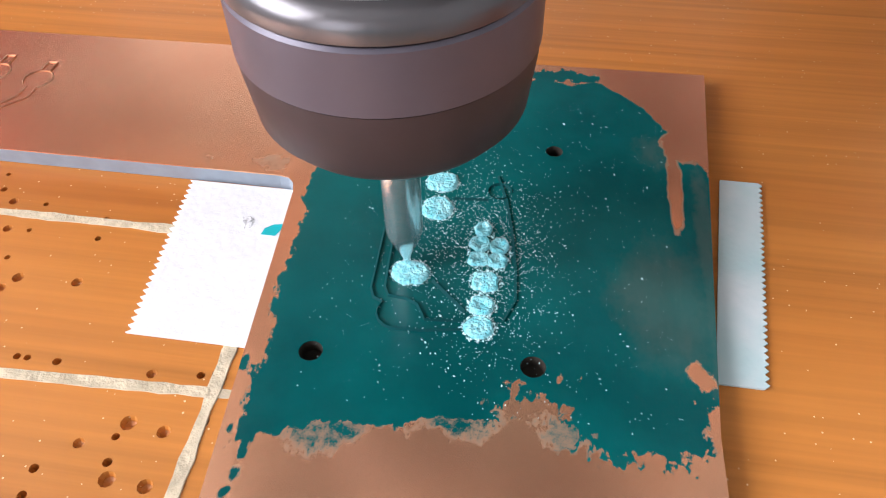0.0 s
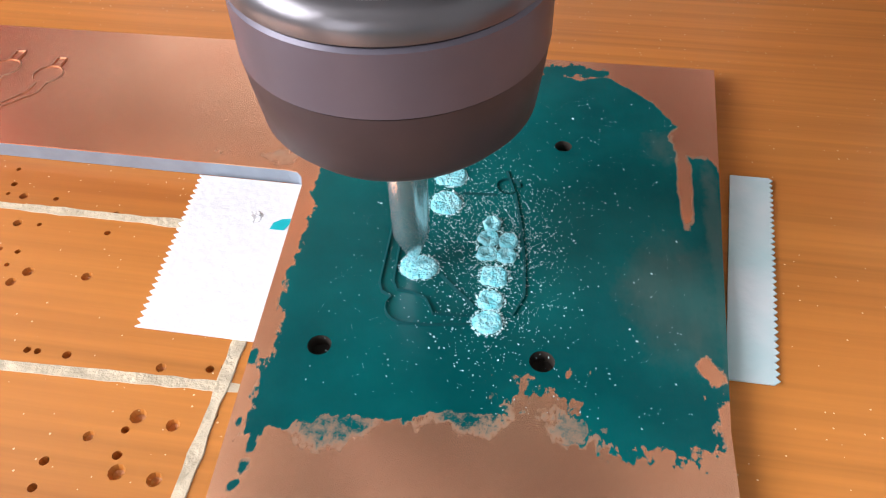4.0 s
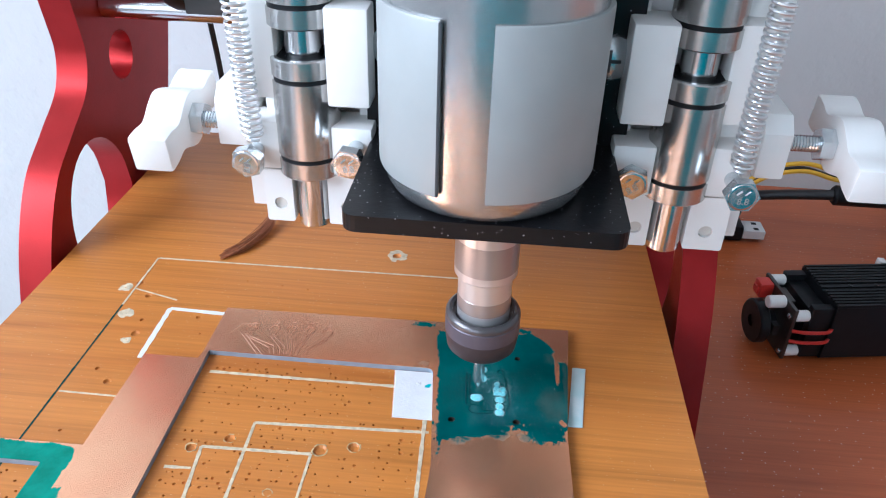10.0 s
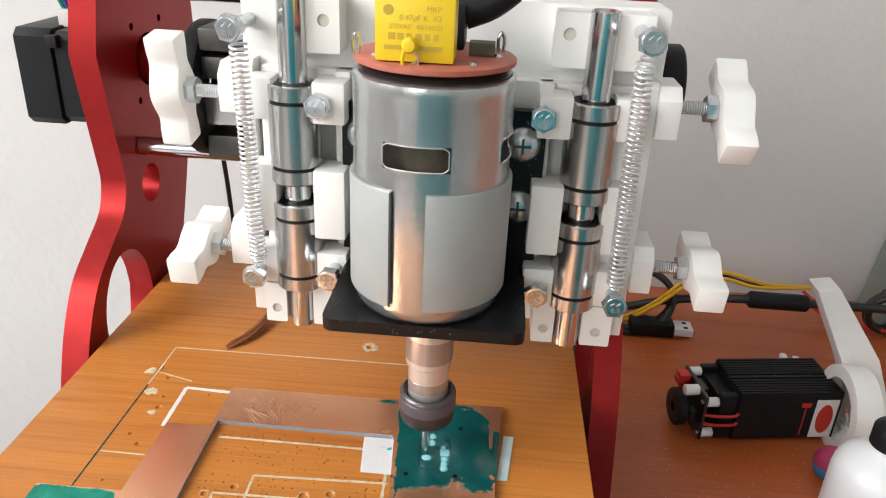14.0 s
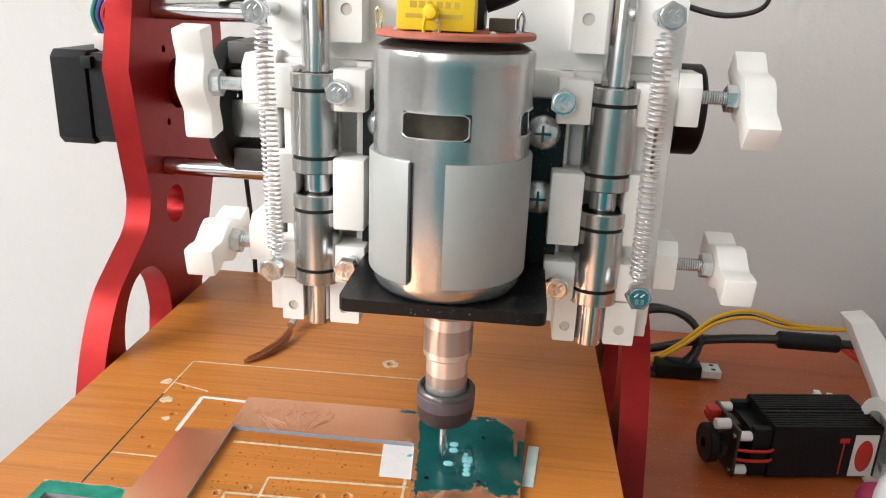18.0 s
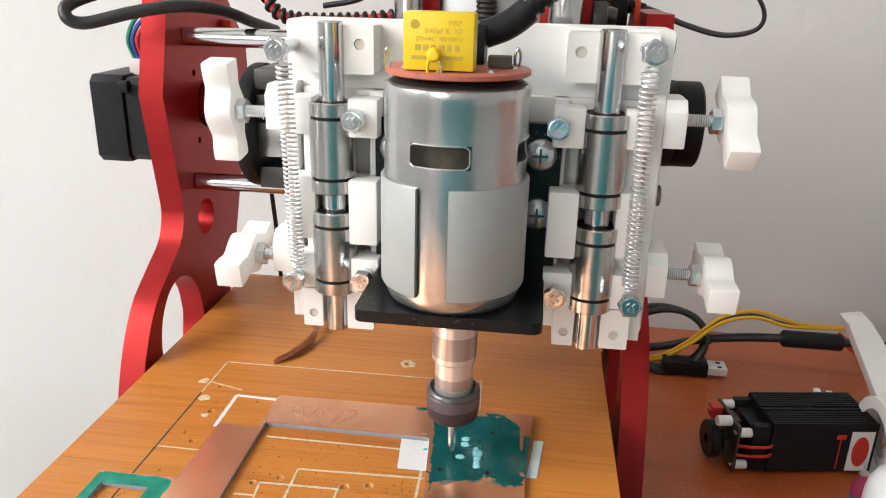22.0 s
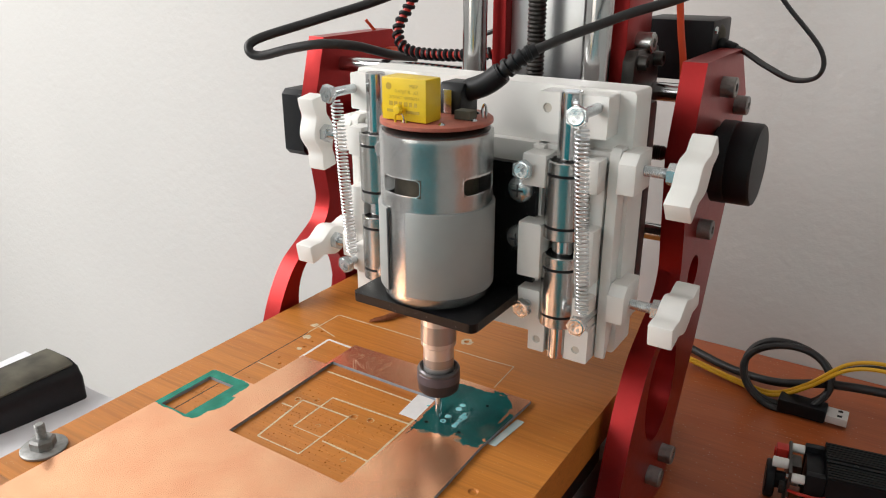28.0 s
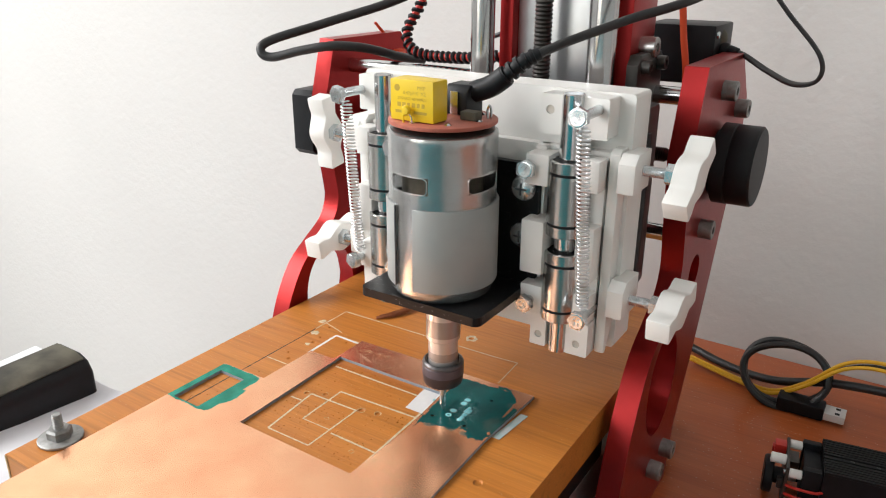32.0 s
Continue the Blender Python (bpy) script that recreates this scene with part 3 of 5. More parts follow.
# ---- the moving bed ----
def bed():
    b = thing("machine_bed", -63, -20, -18, "orange varnished wooden bed board with engraved lines and drill marks", "bed")
    rnd = random.Random(4)
    holes = []
    spots = [(-50.4, -25.8, 0.45), (-50.1, -28.0, 0.35), (-54.4, -32.9, 0.62), (-55.2, -34.1, 0.55), (-49.5, -32.7, 0.58), (-50.4, -39.9, 0.36), (-49.6, -39.9, 0.34), (-47.3, -39.9, 0.42), (-40.1, -39.9, 0.48), (-35.5, -39.2, 0.5), (-36.6, -39.5, 0.4), (-40.0, -43.8, 0.72), (-37.4, -44.1, 0.6), (-40.4, -44.9, 0.36), (-42.6, -45.7, 0.5), (-35.0, -43.0, 0.46), (-44.6, -47.8, 0.42), (-40.1, -46.7, 0.42), (-39.6, -47.8, 0.72), (-37.0, -47.9, 0.65), (-44.4, -49.6, 0.4), (-79.4, -47.9, 1.2), (-58, -49, 1.6), (-50.5, -47.3, 1.35), (-87.2, -51.6, 1.2)]
    holes += [(x, y, r * 0.8 if r < 0.8 else r) for x, y, r in spots]
    tries = 0
    while len(holes) < 340 and tries < 6000:
        tries += 1
        x, y = rnd.uniform(-91, -36), rnd.uniform(-84, -42) if rnd.random() < 0.72 else rnd.uniform(-40, -22)
        r = rnd.choice((0.2, 0.22, 0.25, 0.3, 0.42))
        if rnd.random() < 0.6:
            y = round(y / 3.1) * 3.1 + rnd.uniform(-0.15, 0.15)
        if x > -56 and y > -50:
            continue
        if all((x - a) ** 2 + (y - c) ** 2 > (r + q + 0.5) ** 2 for a, c, q in holes):
            holes.append((x, y, r))
    for x, y, r in [(-52.4, 33.6, 1.4), (-118, -8, 0.7), (-117.3, -14, 1.2), (-120.6, -28.6, 0.7), (-116, -33, 1.0), (-103, -5, 0.7), (-100, -12, 0.4), (-119, -50, 0.5), (-121, 3, 1.0), (-126, 9, 1.2), (8.5, -62.9, 2.0), (-95, 14, 0.35), (-84, 13, 0.35), (-76, 12, 0.3)]:
        holes.append((x, y, r))
    for i in range(26):
        holes.append((-129.5 + rnd.uniform(0, 11), -84 + i * 0.86, 0.32))
    bm = bmesh.new()
    edges, bowls = [], []
    for loop in [rect(-155, 28.3, -150, 118)] + [ring(x, y, r, 10) for x, y, r in holes]:
        vs = [bm.verts.new((u, v, 0)) for u, v in loop]
        edges += [bm.edges.new((p, q)) for p, q in zip(vs, vs[1:] + vs[:1])]
        bowls.append(vs)
    bmesh.ops.triangle_fill(bm, use_beauty=True, use_dissolve=False, edges=edges)
    for (x, y, r), vs in zip(holes, bowls[1:]):
        low = [bm.verts.new((x + (v.co.x - x) * 0.7, y + (v.co.y - y) * (0.7 if r > 0.34 else 0.9), -min(r * 0.75, 0.5) if r > 0.34 else -r * 2.2)) for v in vs]
        tip = bm.verts.new((x, y, -min(r * 1.1, 0.6) if r > 0.34 else -r * 2.8))
        for i in range(10):
            j = (i + 1) % 10
            bm.faces.new((vs[i], vs[j], low[j], low[i]))
            bm.faces.new((low[i], low[j], tip))
    o = bowls[0]
    down = [bm.verts.new((v.co.x, v.co.y, -18)) for v in o]
    for i in range(4):
        bm.faces.new((o[i], o[(i + 1) % 4], down[(i + 1) % 4], down[i]))
    bm.faces.new(down)
    part("board", bm, M_BED, b, smooth=False)

    def line(x0, y0, x1, y1, w=0.85, material=M_CHALK):
        d = Vector((x1 - x0, y1 - y0, 0))
        n = max(2, int(d.length / 1.2))
        top = 0.03 + 0.011 * (len(b.children) % 9)
        side = Vector((-d.y, d.x, 0)).normalized()
        q = bmesh.new()
        row = []
        for i in range(n + 1):
            c = Vector((x0, y0, 0)) + d * i / n
            k = w / 2 * (1 + 0.3 * noise.noise(c * 0.9) + 0.12 * rnd.uniform(-1, 1))
            row.append([q.verts.new(c + side * s * k + Vector((0, 0, h))) for s, h in ((-1, -0.05), (-0.9, top), (0.9, top), (1, -0.05))])
        for p, s in zip(row, row[1:]):
            for i in range(3):
                q.faces.new((p[i], p[i + 1], s[i + 1], s[i]))
        part("engraved_line", q, material, b, "dark engraved line" if material == M_GROOVE else "pale engraved line", smooth=False)

    for a in ((-92, -26.3, -44.2, -26.1, 0.95), (-75.2, -42.4, -34.0, -40.7, 0.9), (-75.2, -42.4, -74.8, -67.5, 0.85), (-85.0, -51.0, -59.8, -50.4, 0.9), (-85.0, -51.0, -82.2, -80.4, 0.9), (-59.8, -50.4, -60.0, -80.4, 0.7), (-35.4, -36.0, -33.9, -85.0, 0.95), (-91, -57.6, -85, -57.4, 0.8), (-82.2, -80.4, -60.0, -80.4, 0.7), (-58.0, -69.0, -34.0, -69.6, 0.95), (-74.9, -67.5, -60, -67.5, 0.5)):
        line(*a[:4], a[4])
    for a in ((-126, 22.6, -33, 23.6, 0.65), (-126.3, 22.6, -126.5, -2, 0.6), (-33, 23.6, -20.6, 24.4, 0.5), (-20.8, 24.4, -19.6, 3, 0.45), (-126, -37.7, -111, -37.8, 0.5), (-126, 6, -112, 2, 0.5)):
        line(*a[:4], a[4], M_CHALK)
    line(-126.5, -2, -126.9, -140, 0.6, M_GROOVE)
    # white cut edges beside the strip
    for a in ((-112.4, -2.0, -112.0, -23.5), (-112.4, -2.0, -95.5, -2.6)):
        line(*a, 1.5, M_STICKER)
    for x, y, r in ((-52.4, 33.6, 3.6), (-129.3, 6.2, 2.2), (-123.6, -5.6, 2.4), (-118.6, -17.0, 1.6)):
        q = lathe([(1.45 if x > -60 else 0.2, 0.05), (r * 0.6, 0.10), (r, -0.04)], (x, y, 0), seg=18)
        slab_noise(q, 0.22, 0.8)
        part("chipped_rim", q, M_CHALK, b)
    for x, y, r in ((-79.4, -47.9, 1.2), (-58.0, -49.0, 1.6), (-50.5, -47.3, 1.35), (-87.2, -51.6, 1.2), (-43.0, -74.0, 1.0), (-66.5, -62.0, 0.9)):
        q = lathe([(r * 0.97, -0.12), (r * 1.0, 0.05), (r * 1.14, 0.07), (r * 1.24, -0.03)], (x, y, 0), seg=20)
        slab_noise(q, 0.25, 1.3)
        part("chipped_rim", q, M_RAW, b)
    part("end_grain", box(-155.2, -154.0, -150.3, -149.6, -18, -0.5, 0), M_RAW, b)
    MOVES_TABLE.append(b)


bed()


def copper_board():
    b = thing("copper_clad_board", -68, -70, 0, "pink copper-clad circuit board with green paint and cut-out windows", "circuit board")
    outer = [(0.2, 0), (-95.6, -1.6), (-95.6, -20.5), (-96.0, -23.4), (-110.2, -23.4), (-110.6, -55.0), (-136, -55.2), (-136.6, -205), (0.5, -205), (-0.6, -80), (-1.7, -40)]
    window = [(-36.8, -20.0), (-94.3, -20.0), (-93.2, -85.5), (-33.4, -86.4), (-32.4, -52.0), (-35.0, -21.8), (-35.35, -20.7), (-35.9, -20.15)]
    small = rect(-132.6, -117.2, -87.4, -60.7, 0.5, 2)
    holes = [ring(-13.6, -13.6, 0.75, 16), ring(-29.0, -37.4, 0.85, 16), ring(-13.7, -36.5, 0.88, 16)]
    bm = sheet(outer, [window, small] + holes, "z", 0.05, 1.5)
    part("fibreglass_core", bm, M_FIBRE, b, "grey fibreglass core", smooth=False)
    bm = sheet(outer, [window, small] + holes, "z", 1.5, 1.6)
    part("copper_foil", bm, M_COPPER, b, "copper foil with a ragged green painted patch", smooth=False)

    # near-black liners put the shade inside the drilled holes into colour
    for x, y, r in ((-13.6, -13.6, 0.74), (-29.0, -37.4, 0.84), (-13.7, -36.5, 0.87)):
        part("hole_shade_liner", lathe([(0, 0.5), (r, 0.5), (r, 1.55)], (x, y, 0), seg=16), M_HOLE_SHADE, b)

    # milled traces on the far strip
    def groove(points, w=0.28, material=M_CHALK):
        q = tube([(x, y, 1.6) for x, y in points], w, 6, flat=0.35)
        part("milled_trace", q, material, b)
    m_tr = mat("bright_milled_edge", (0.60, 0.34, 0.23), 0.5, 0.7)
    for (x, y), (bx, by), k in (((-86.0, -10.2), (-77.8, -19.3), 0.75), ((-79.7, -9.3), (-75.2, -19.3), 0.6), ((-75.2, -8.9), (-73.4, -19.4), 0.5), ((-70.2, -8.8), (-71.6, -19.4), 0.5), ((-65.2, -9.4), (-69.2, -19.3), 0.6)):
        for o in (-0.55, 0.55):
            groove([(x + o, y - 1.4), (x + o, y - 3.0), (bx + o + (x - bx) * 0.1, by + 2.6 + o * k), (bx + o, by)], 0.12, m_tr)
        groove([(x + 1.5 * math.cos(radians(a)), y + 1.5 * math.sin(radians(a))) for a in range(-65, 246, 24)], 0.12, m_tr)
        groove([(x - 0.55, y + 1.4), (x - 0.5, y + 3.0), (x + 0.5, y + 3.0), (x + 0.55, y + 1.4)], 0.15, m_tr)
    groove([(-91.0, -12.0), (-89.1, -8.2), (-84.4, -7.6), (-84.2, -9.6)], 0.12, m_tr)
    groove([(-88.2, -12.2), (-81.4, -20.2)], 0.12, m_tr)
    groove([(-87.0, -12.4), (-80.2, -20.0)], 0.12, m_tr)
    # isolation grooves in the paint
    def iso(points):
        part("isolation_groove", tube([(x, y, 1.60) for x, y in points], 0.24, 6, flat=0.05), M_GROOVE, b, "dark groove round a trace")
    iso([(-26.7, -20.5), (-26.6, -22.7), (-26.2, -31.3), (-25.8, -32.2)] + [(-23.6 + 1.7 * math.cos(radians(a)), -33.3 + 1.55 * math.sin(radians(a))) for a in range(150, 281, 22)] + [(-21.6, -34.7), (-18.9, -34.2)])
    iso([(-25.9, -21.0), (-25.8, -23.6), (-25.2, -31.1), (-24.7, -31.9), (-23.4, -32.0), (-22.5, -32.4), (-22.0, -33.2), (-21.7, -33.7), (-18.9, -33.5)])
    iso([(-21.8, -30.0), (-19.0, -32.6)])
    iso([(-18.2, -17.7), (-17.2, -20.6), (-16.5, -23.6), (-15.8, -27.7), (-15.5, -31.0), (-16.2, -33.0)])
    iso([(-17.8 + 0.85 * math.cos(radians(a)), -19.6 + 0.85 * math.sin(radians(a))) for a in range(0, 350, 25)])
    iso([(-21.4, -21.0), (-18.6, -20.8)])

    rnd = random.Random(9)

    def pad(x, y, rx, ry, square=0.0, hollow=0.0, z=1.62, seed=0, name="scraped_pad"):
        q = bmesh.new()
        prof = [(0, 0.02 if hollow else 0.22), (0.3, 0.04 if hollow else 0.26), (0.6, 0.26), (0.85, 0.24), (1.0, 0.0)]
        lathe(prof, (0, 0, 0), seg=28, bm=q)
        for v in q.verts:
            r = math.hypot(v.co.x, v.co.y)
            if r > 1e-6:
                a = math.atan2(v.co.y, v.co.x)
                k = 1 + square * (1 / max(abs(math.cos(a)), abs(math.sin(a))) - 1)
                k *= 1 + 0.13 * noise.noise(Vector((math.cos(a) * 2.2, math.sin(a) * 2.2, seed * 3.1)))
                v.co.x, v.co.y = v.co.x * rx * k, v.co.y * ry * k
            v.co.z += 0.09 * noise.noise(Vector((v.co.x * 4, v.co.y * 4, seed)))
            v.co += Vector((x, y, z))
        return part(name, q, M_PAD, b, "pale cyan powdery scraped pad")

    for i, (x, y, rx, ry, sq, ho) in enumerate(((-23.5, -29.4, 1.45, 1.2, 0.2, 0.0), (-22.6, -22.2, 1.3, 1.35, 0.1, 0.0), (-22.7, -19.0, 1.25, 1.1, 0.8, 0.0), (-18.6, -24.1, 0.72, 0.85, 0, 1), (-18.65, -25.7, 0.86, 0.86, 0, 1), (-18.6, -27.3, 0.84, 0.72, 0.5, 1), (-17.15, -25.8, 0.80, 0.80, 0, 1), (-17.15, -27.3, 0.80, 0.72, 0.3, 1), (-17.8, -29.5, 0.98, 0.90, 0.9, 0), (-17.8, -31.8, 0.93, 0.88, 0.2, 1), (-17.75, -33.8, 1.08, 1.02, 0, 0))):
        pad(x, y, rx, ry, sq, ho, seed=i)
    # fine powder thrown about
    q = bmesh.new()
    rims = [(-23.5, -29.4, 1.45, 1.2), (-22.6, -22.2, 1.3, 1.35), (-22.7, -19.0, 1.3, 1.2), (-18.65, -25.6, 0.9, 2.4), (-17.1, -26.5, 0.8, 1.6), (-17.8, -29.5, 1.15, 1.05), (-17.8, -31.8, 1.0, 0.95), (-17.75, -33.8, 1.12, 1.08)]
    for i in range(6400):
        small = 1.0
        if i < 3000:
            x, y = rnd.gauss(-17.4, 1.0 + 2.4 * rnd.random()), rnd.gauss(-27.5, 4.6)
        elif i < 3900:
            x, y = rnd.gauss(-22.0, 1.9), rnd.gauss(-22.5, 4.0)
        elif i < 4700:
            x, y = rnd.uniform(-30, -4), rnd.uniform(-42, -6)
        else:
            cx, cy, ex, ey = rims[i % 8]
            a, k = rnd.uniform(0, 6.283), rnd.gauss(1.03, 0.07)
            x, y, small = cx + ex * k * math.cos(a), cy + ey * k * math.sin(a), 1.5
        if not (-31.5 < x < -2 and -41 < y < -4):
            continue
        s = (0.030 + 0.060 * rnd.random() ** 3) * small
        vs = [q.verts.new((x + s * rnd.uniform(-1, 1), y + s * rnd.uniform(-1, 1), 1.60 + k)) for k in (0, 0, 0, s)]
        vs[1].co.x += s
        vs[2].co.y += s
        for t in ((0, 1, 3), (1, 2, 3), (2, 0, 3), (0, 2, 1)):
            q.faces.new([vs[k] for k in t])
    tagged(part("powder", q, M_POWDER, b, "pale cyan milling powder", smooth=False), kind="stuff")
    MOVES_TABLE.append(b)
    return b


board = copper_board()


def ring_powder():
    """The last pad is scraped in the final seconds: its crumbs come up out of the paint one after another."""
    out = []
    for i in range(10):
        a = radians(200 + 36 * i)
        x, y = -23.5 + 0.95 * math.cos(a), -33.3 + 0.95 * math.sin(a)
        q = bmesh.new()
        lathe([(0, -0.2), (0.42, -0.1), (0.44, 0.08), (0.25, 0.2), (0, 0.22)], (0, 0, 0), seg=9, bm=q)
        slab_noise(q, 0.10, 3 + i)
        for v in q.verts:
            v.co += Vector((x, y, 1.64))
        ob = solo("powder_crumb", q, M_PAD, "crumb of pale cyan scraped paint on the board", "powder", group="crumbs of the last pad", at=(x, y, 1.64))
        out.append((ob, 24.6 + i * 0.28))
    return out


CRUMBS = ring_powder()


def tape(name, x0, x1, y0, y1, zig, lean, n, depth, material, label):
    """Paper tape torn on a serrated cutter: one zigzag side, set slightly askew."""
    left, right = [], []
    for i in range(n + 1):
        y = y0 + (y1 - y0) * i / n
        k = (depth if i % 2 else -depth) * (1 + 0.25 * noise.noise(Vector((i * 0.9, x0, 0))))
        left.append((x0 + lean * (y - y0) + (k if zig < 0 else 0), y))
        right.append((x1 + lean * (y - y0) + (k if zig > 0 else 0), y))
    bm = sheet(right + left[::-1], [], "z", 0.10, 0.28)
    ob = solo(name, bm, material, label, "tape", group="tape strips", smooth=False, at=((x0 + x1) / 2, (y0 + y1) / 2, 0.1))
    MOVES_TABLE.append(ob)
    return ob


tape("paper_tape", -43.2, -33.6, -36.9, -20.3, -1, -0.10, 50, 0.24, M_PAPER, "white paper tape with a zigzag cut, stuck on wood")
fluff = bmesh.new()
bmesh.ops.create_grid(fluff, x_segments=22, y_segments=22, size=1.0)
for _v in fluff.verts:
    _n = noise.noise(_v.co * 2.1)
    _r = _v.co.length
    _v.co = Vector((-38.3 + _v.co.x * 0.85 + 0.25 * _n, -24.7 + _v.co.y * 0.75 + 0.3 * noise.noise(_v.co * 2.7 + Vector((5, 1, 0))), 0.24 + max(0.0, 1.0 - _r) * (0.16 + 0.34 * abs(_n)) + 0.05 * noise.noise(_v.co * 6)))
MOVES_TABLE.append(solo("paper_fluff", fluff, M_PAPER, "torn white fluff on the paper tape", "paper scrap", at=(-38.3, -24.7, 0.28)))
MOVES_TABLE.append(solo("paint_dab", prism([(-36.7, -25.9), (-35.5, -25.9), (-35.2, -25.0), (-35.1, -24.5), (-36.0, -24.7), (-36.6, -25.2)], "z", 0.285, 0.34, 0.0), mat("cyan_paint", (0.01, 0.42, 0.46), 0.4), "dab of bright cyan paint on the tape", "paint", at=(-36, -25.2, 0.3)))
tape("paper_tape", -1.25, 2.1, -35.1, -13.9, 1, 0.097, 70, 0.17, M_TAPE2, "narrow dusty paper tape strip along the board edge")


def brush():
    b = thing("paint_brush", -100, 40, 0, "small paint brush with curved brown bristles", "brush")
    rnd = random.Random(2)
    q = bmesh.new()
    for i in range(80):
        o = Vector((rnd.gauss(0, 0.8), rnd.gauss(0, 0.8), rnd.uniform(0.3, 1.8)))
        pts = [(-97.8, 55, 3.4), (-96.8 + o.x * 0.6, 49, 2.4 + o.z * 0.4), (-98 + o.x, 40, 0.6 + o.z), (-101.5 + o.x, 31 + o.y, 0.4 + o.z * 0.8), (-106.5 + o.x * 0.5, 25.5 + 1.4 * o.y, 0.3 + o.z * 0.3)]
        tube(glide(pts, 4), 0.13, 4, q)
    part("bristles", q, M_BRISTLE, b)
    part("ferrule", tube(glide([(-97.9, 54, 3.2), (-97.5, 60, 4.2), (-96.6, 68, 5.4)], 4), 1.5, 10), M_STEEL, b)
    part("handle", tube(glide([(-96.6, 67, 5.2), (-92, 85, 8), (-86, 110, 11)], 5), 2.0, 10), M_WIRE_R, b)
    MOVES_TABLE.append(b)


brush()


def clamp_bolt():
    b = thing("clamp_bolt", -146.5, -132, 0, "steel bolt with nut and round washer clamping the bed", "bolt")
    part("washer", lathe([(2.6, 0.1), (8.4, 0.1), (8.7, 0.4), (8.7, 1.1), (8.3, 1.4), (2.6, 1.4)], (-146.5, -132, 0), seg=40), M_DULL, b, "wide dull washer")
    part("nut", hexagon(4.9, 1.4, 5.4, (-146.5, -132, 0), "z", 0.9, 12), M_DULL, b)
    t = [(0, 1.0)]
    for i in range(13):
        t += [(1.75, 1.0 + i * 0.8), (2.05, 1.4 + i * 0.8)]
    part("stud", lathe(t + [(1.6, 11.6), (0, 11.6)], (-146.5, -132, 0), seg=16), M_DULL, b)
    MOVES_TABLE.append(b)


clamp_bolt()

# ---- the carriage with the floating head ----
AX, AY = -25.2, -30.0


def bolt(parent, x, y, z, tail, r=3.8, turn=10, marks=True, yaw=0, pitch=0):
    """A hex bolt whose head looks along -y, with its shank back to y = tail; yaw and pitch: how its head leans."""
    lean = Matrix.Translation((x, y, z)) @ Matrix.Rotation(radians(yaw), 4, "Z") @ Matrix.Rotation(radians(pitch), 4, "X") @ Matrix.Translation((-x, -y, -z))
    q = hexagon(r, -3.2, 0, (x, y, z), "y", 0.6, turn)
    q.transform(lean)
    h = part("hex_bolt", q, M_BOLT, parent, "zinc hex bolt", smooth=False)
    q = lathe([(0, -3.3), (r * 0.70, -3.42), (r * 0.80, -3.36), (r * 0.86, -3.1)], (x, y, z), "y", 24)
    q.transform(lean)
    part("head_face", q, M_ZINC, h, smooth=False)
    part("shank", rod(1.9, 0, tail - y - 0.2, (x, y + 0.2, z), "y", 14), M_BOLT, h)
    if marks:
        lettering("grade_mark", "8.8", 2.2, lean @ Matrix.Translation((x + 0.2, y - 3.46, z - 1.0)) @ Matrix.Rotation(radians(90), 4, "X") @ Matrix.Rotation(radians(turn * 2), 4, "Z"), M_MARK, h)
        q = bmesh.new()
        for k in (-1, 1):
            tube([Vector((x + k * 0.9 - 0.5, y - 3.46, z + 0.6)), Vector((x + k * 0.9 + 0.5, y - 3.46, z + 1.5))], 0.16, 5, q)
        q.transform(lean)
        part("maker_mark", q, M_MARK, h)
    return h


def spring(parent, top, bottom, turns=46, r=2.3, wire=0.36):
    top, bottom = Vector(top), Vector(bottom)
    d = bottom - top
    n = turns * 12
    pts = []
    for i in range(n + 1):
        a = 2 * math.pi * i / 12
        k = 1.0 if 8 < i < n - 8 else 0.55
        pts.append(top + d * i / n + Vector((r * k * math.cos(a), r * k * math.sin(a), 0)))
    part("extension_spring", tube(pts, wire, 6), M_SPRING, parent, "bright coiled wire spring")


def knob(parent, cx, cy, cz, side, angle):
    """A white wing knob: a bar swelling at its hub, on a threaded screw with a lock nut; side +1 points to +x."""
    prof = []
    for i in range(25):
        u = -16.5 + 33 * i / 24
        w = 4.3 + 2.5 * math.exp(-(u / 5.0) ** 2) - 0.9 * math.exp(-((abs(u) - 8.5) / 2.6) ** 2)
        prof.append((u, w))
    out = [(u, w) for u, w in prof] + [(u, -w) for u, w in reversed(prof)]
    q = prism(out, "x", 0, 9 * side, 0.8)
    q.transform(Matrix.Translation((cx, cy, cz)) @ Matrix.Rotation(radians(angle), 4, "X"))
    k = part("wing_knob", q, M_WHITE, parent, "white plastic wing knob")
    thread = []
    for i in range(20):
        h = (-14 + 0.7 * i) * side
        thread += [(1.8, h), (2.05, h + 0.35 * side)]
    part("threaded_screw", lathe([(0, -14 * side)] + thread + [(0, 0)], (cx, cy, cz), "x", 14), M_BOLT, k)
    q = bmesh.new()
    lathe([(0, 0), (4.0, 0), (4.0, 3.2), (0, 3.2)], (cx - 3.4 if side > 0 else cx - 0.2, cy, cz), seg=6, bm=q, turn=AXES["x"])
    part("lock_nut", q, M_BOLT, k)


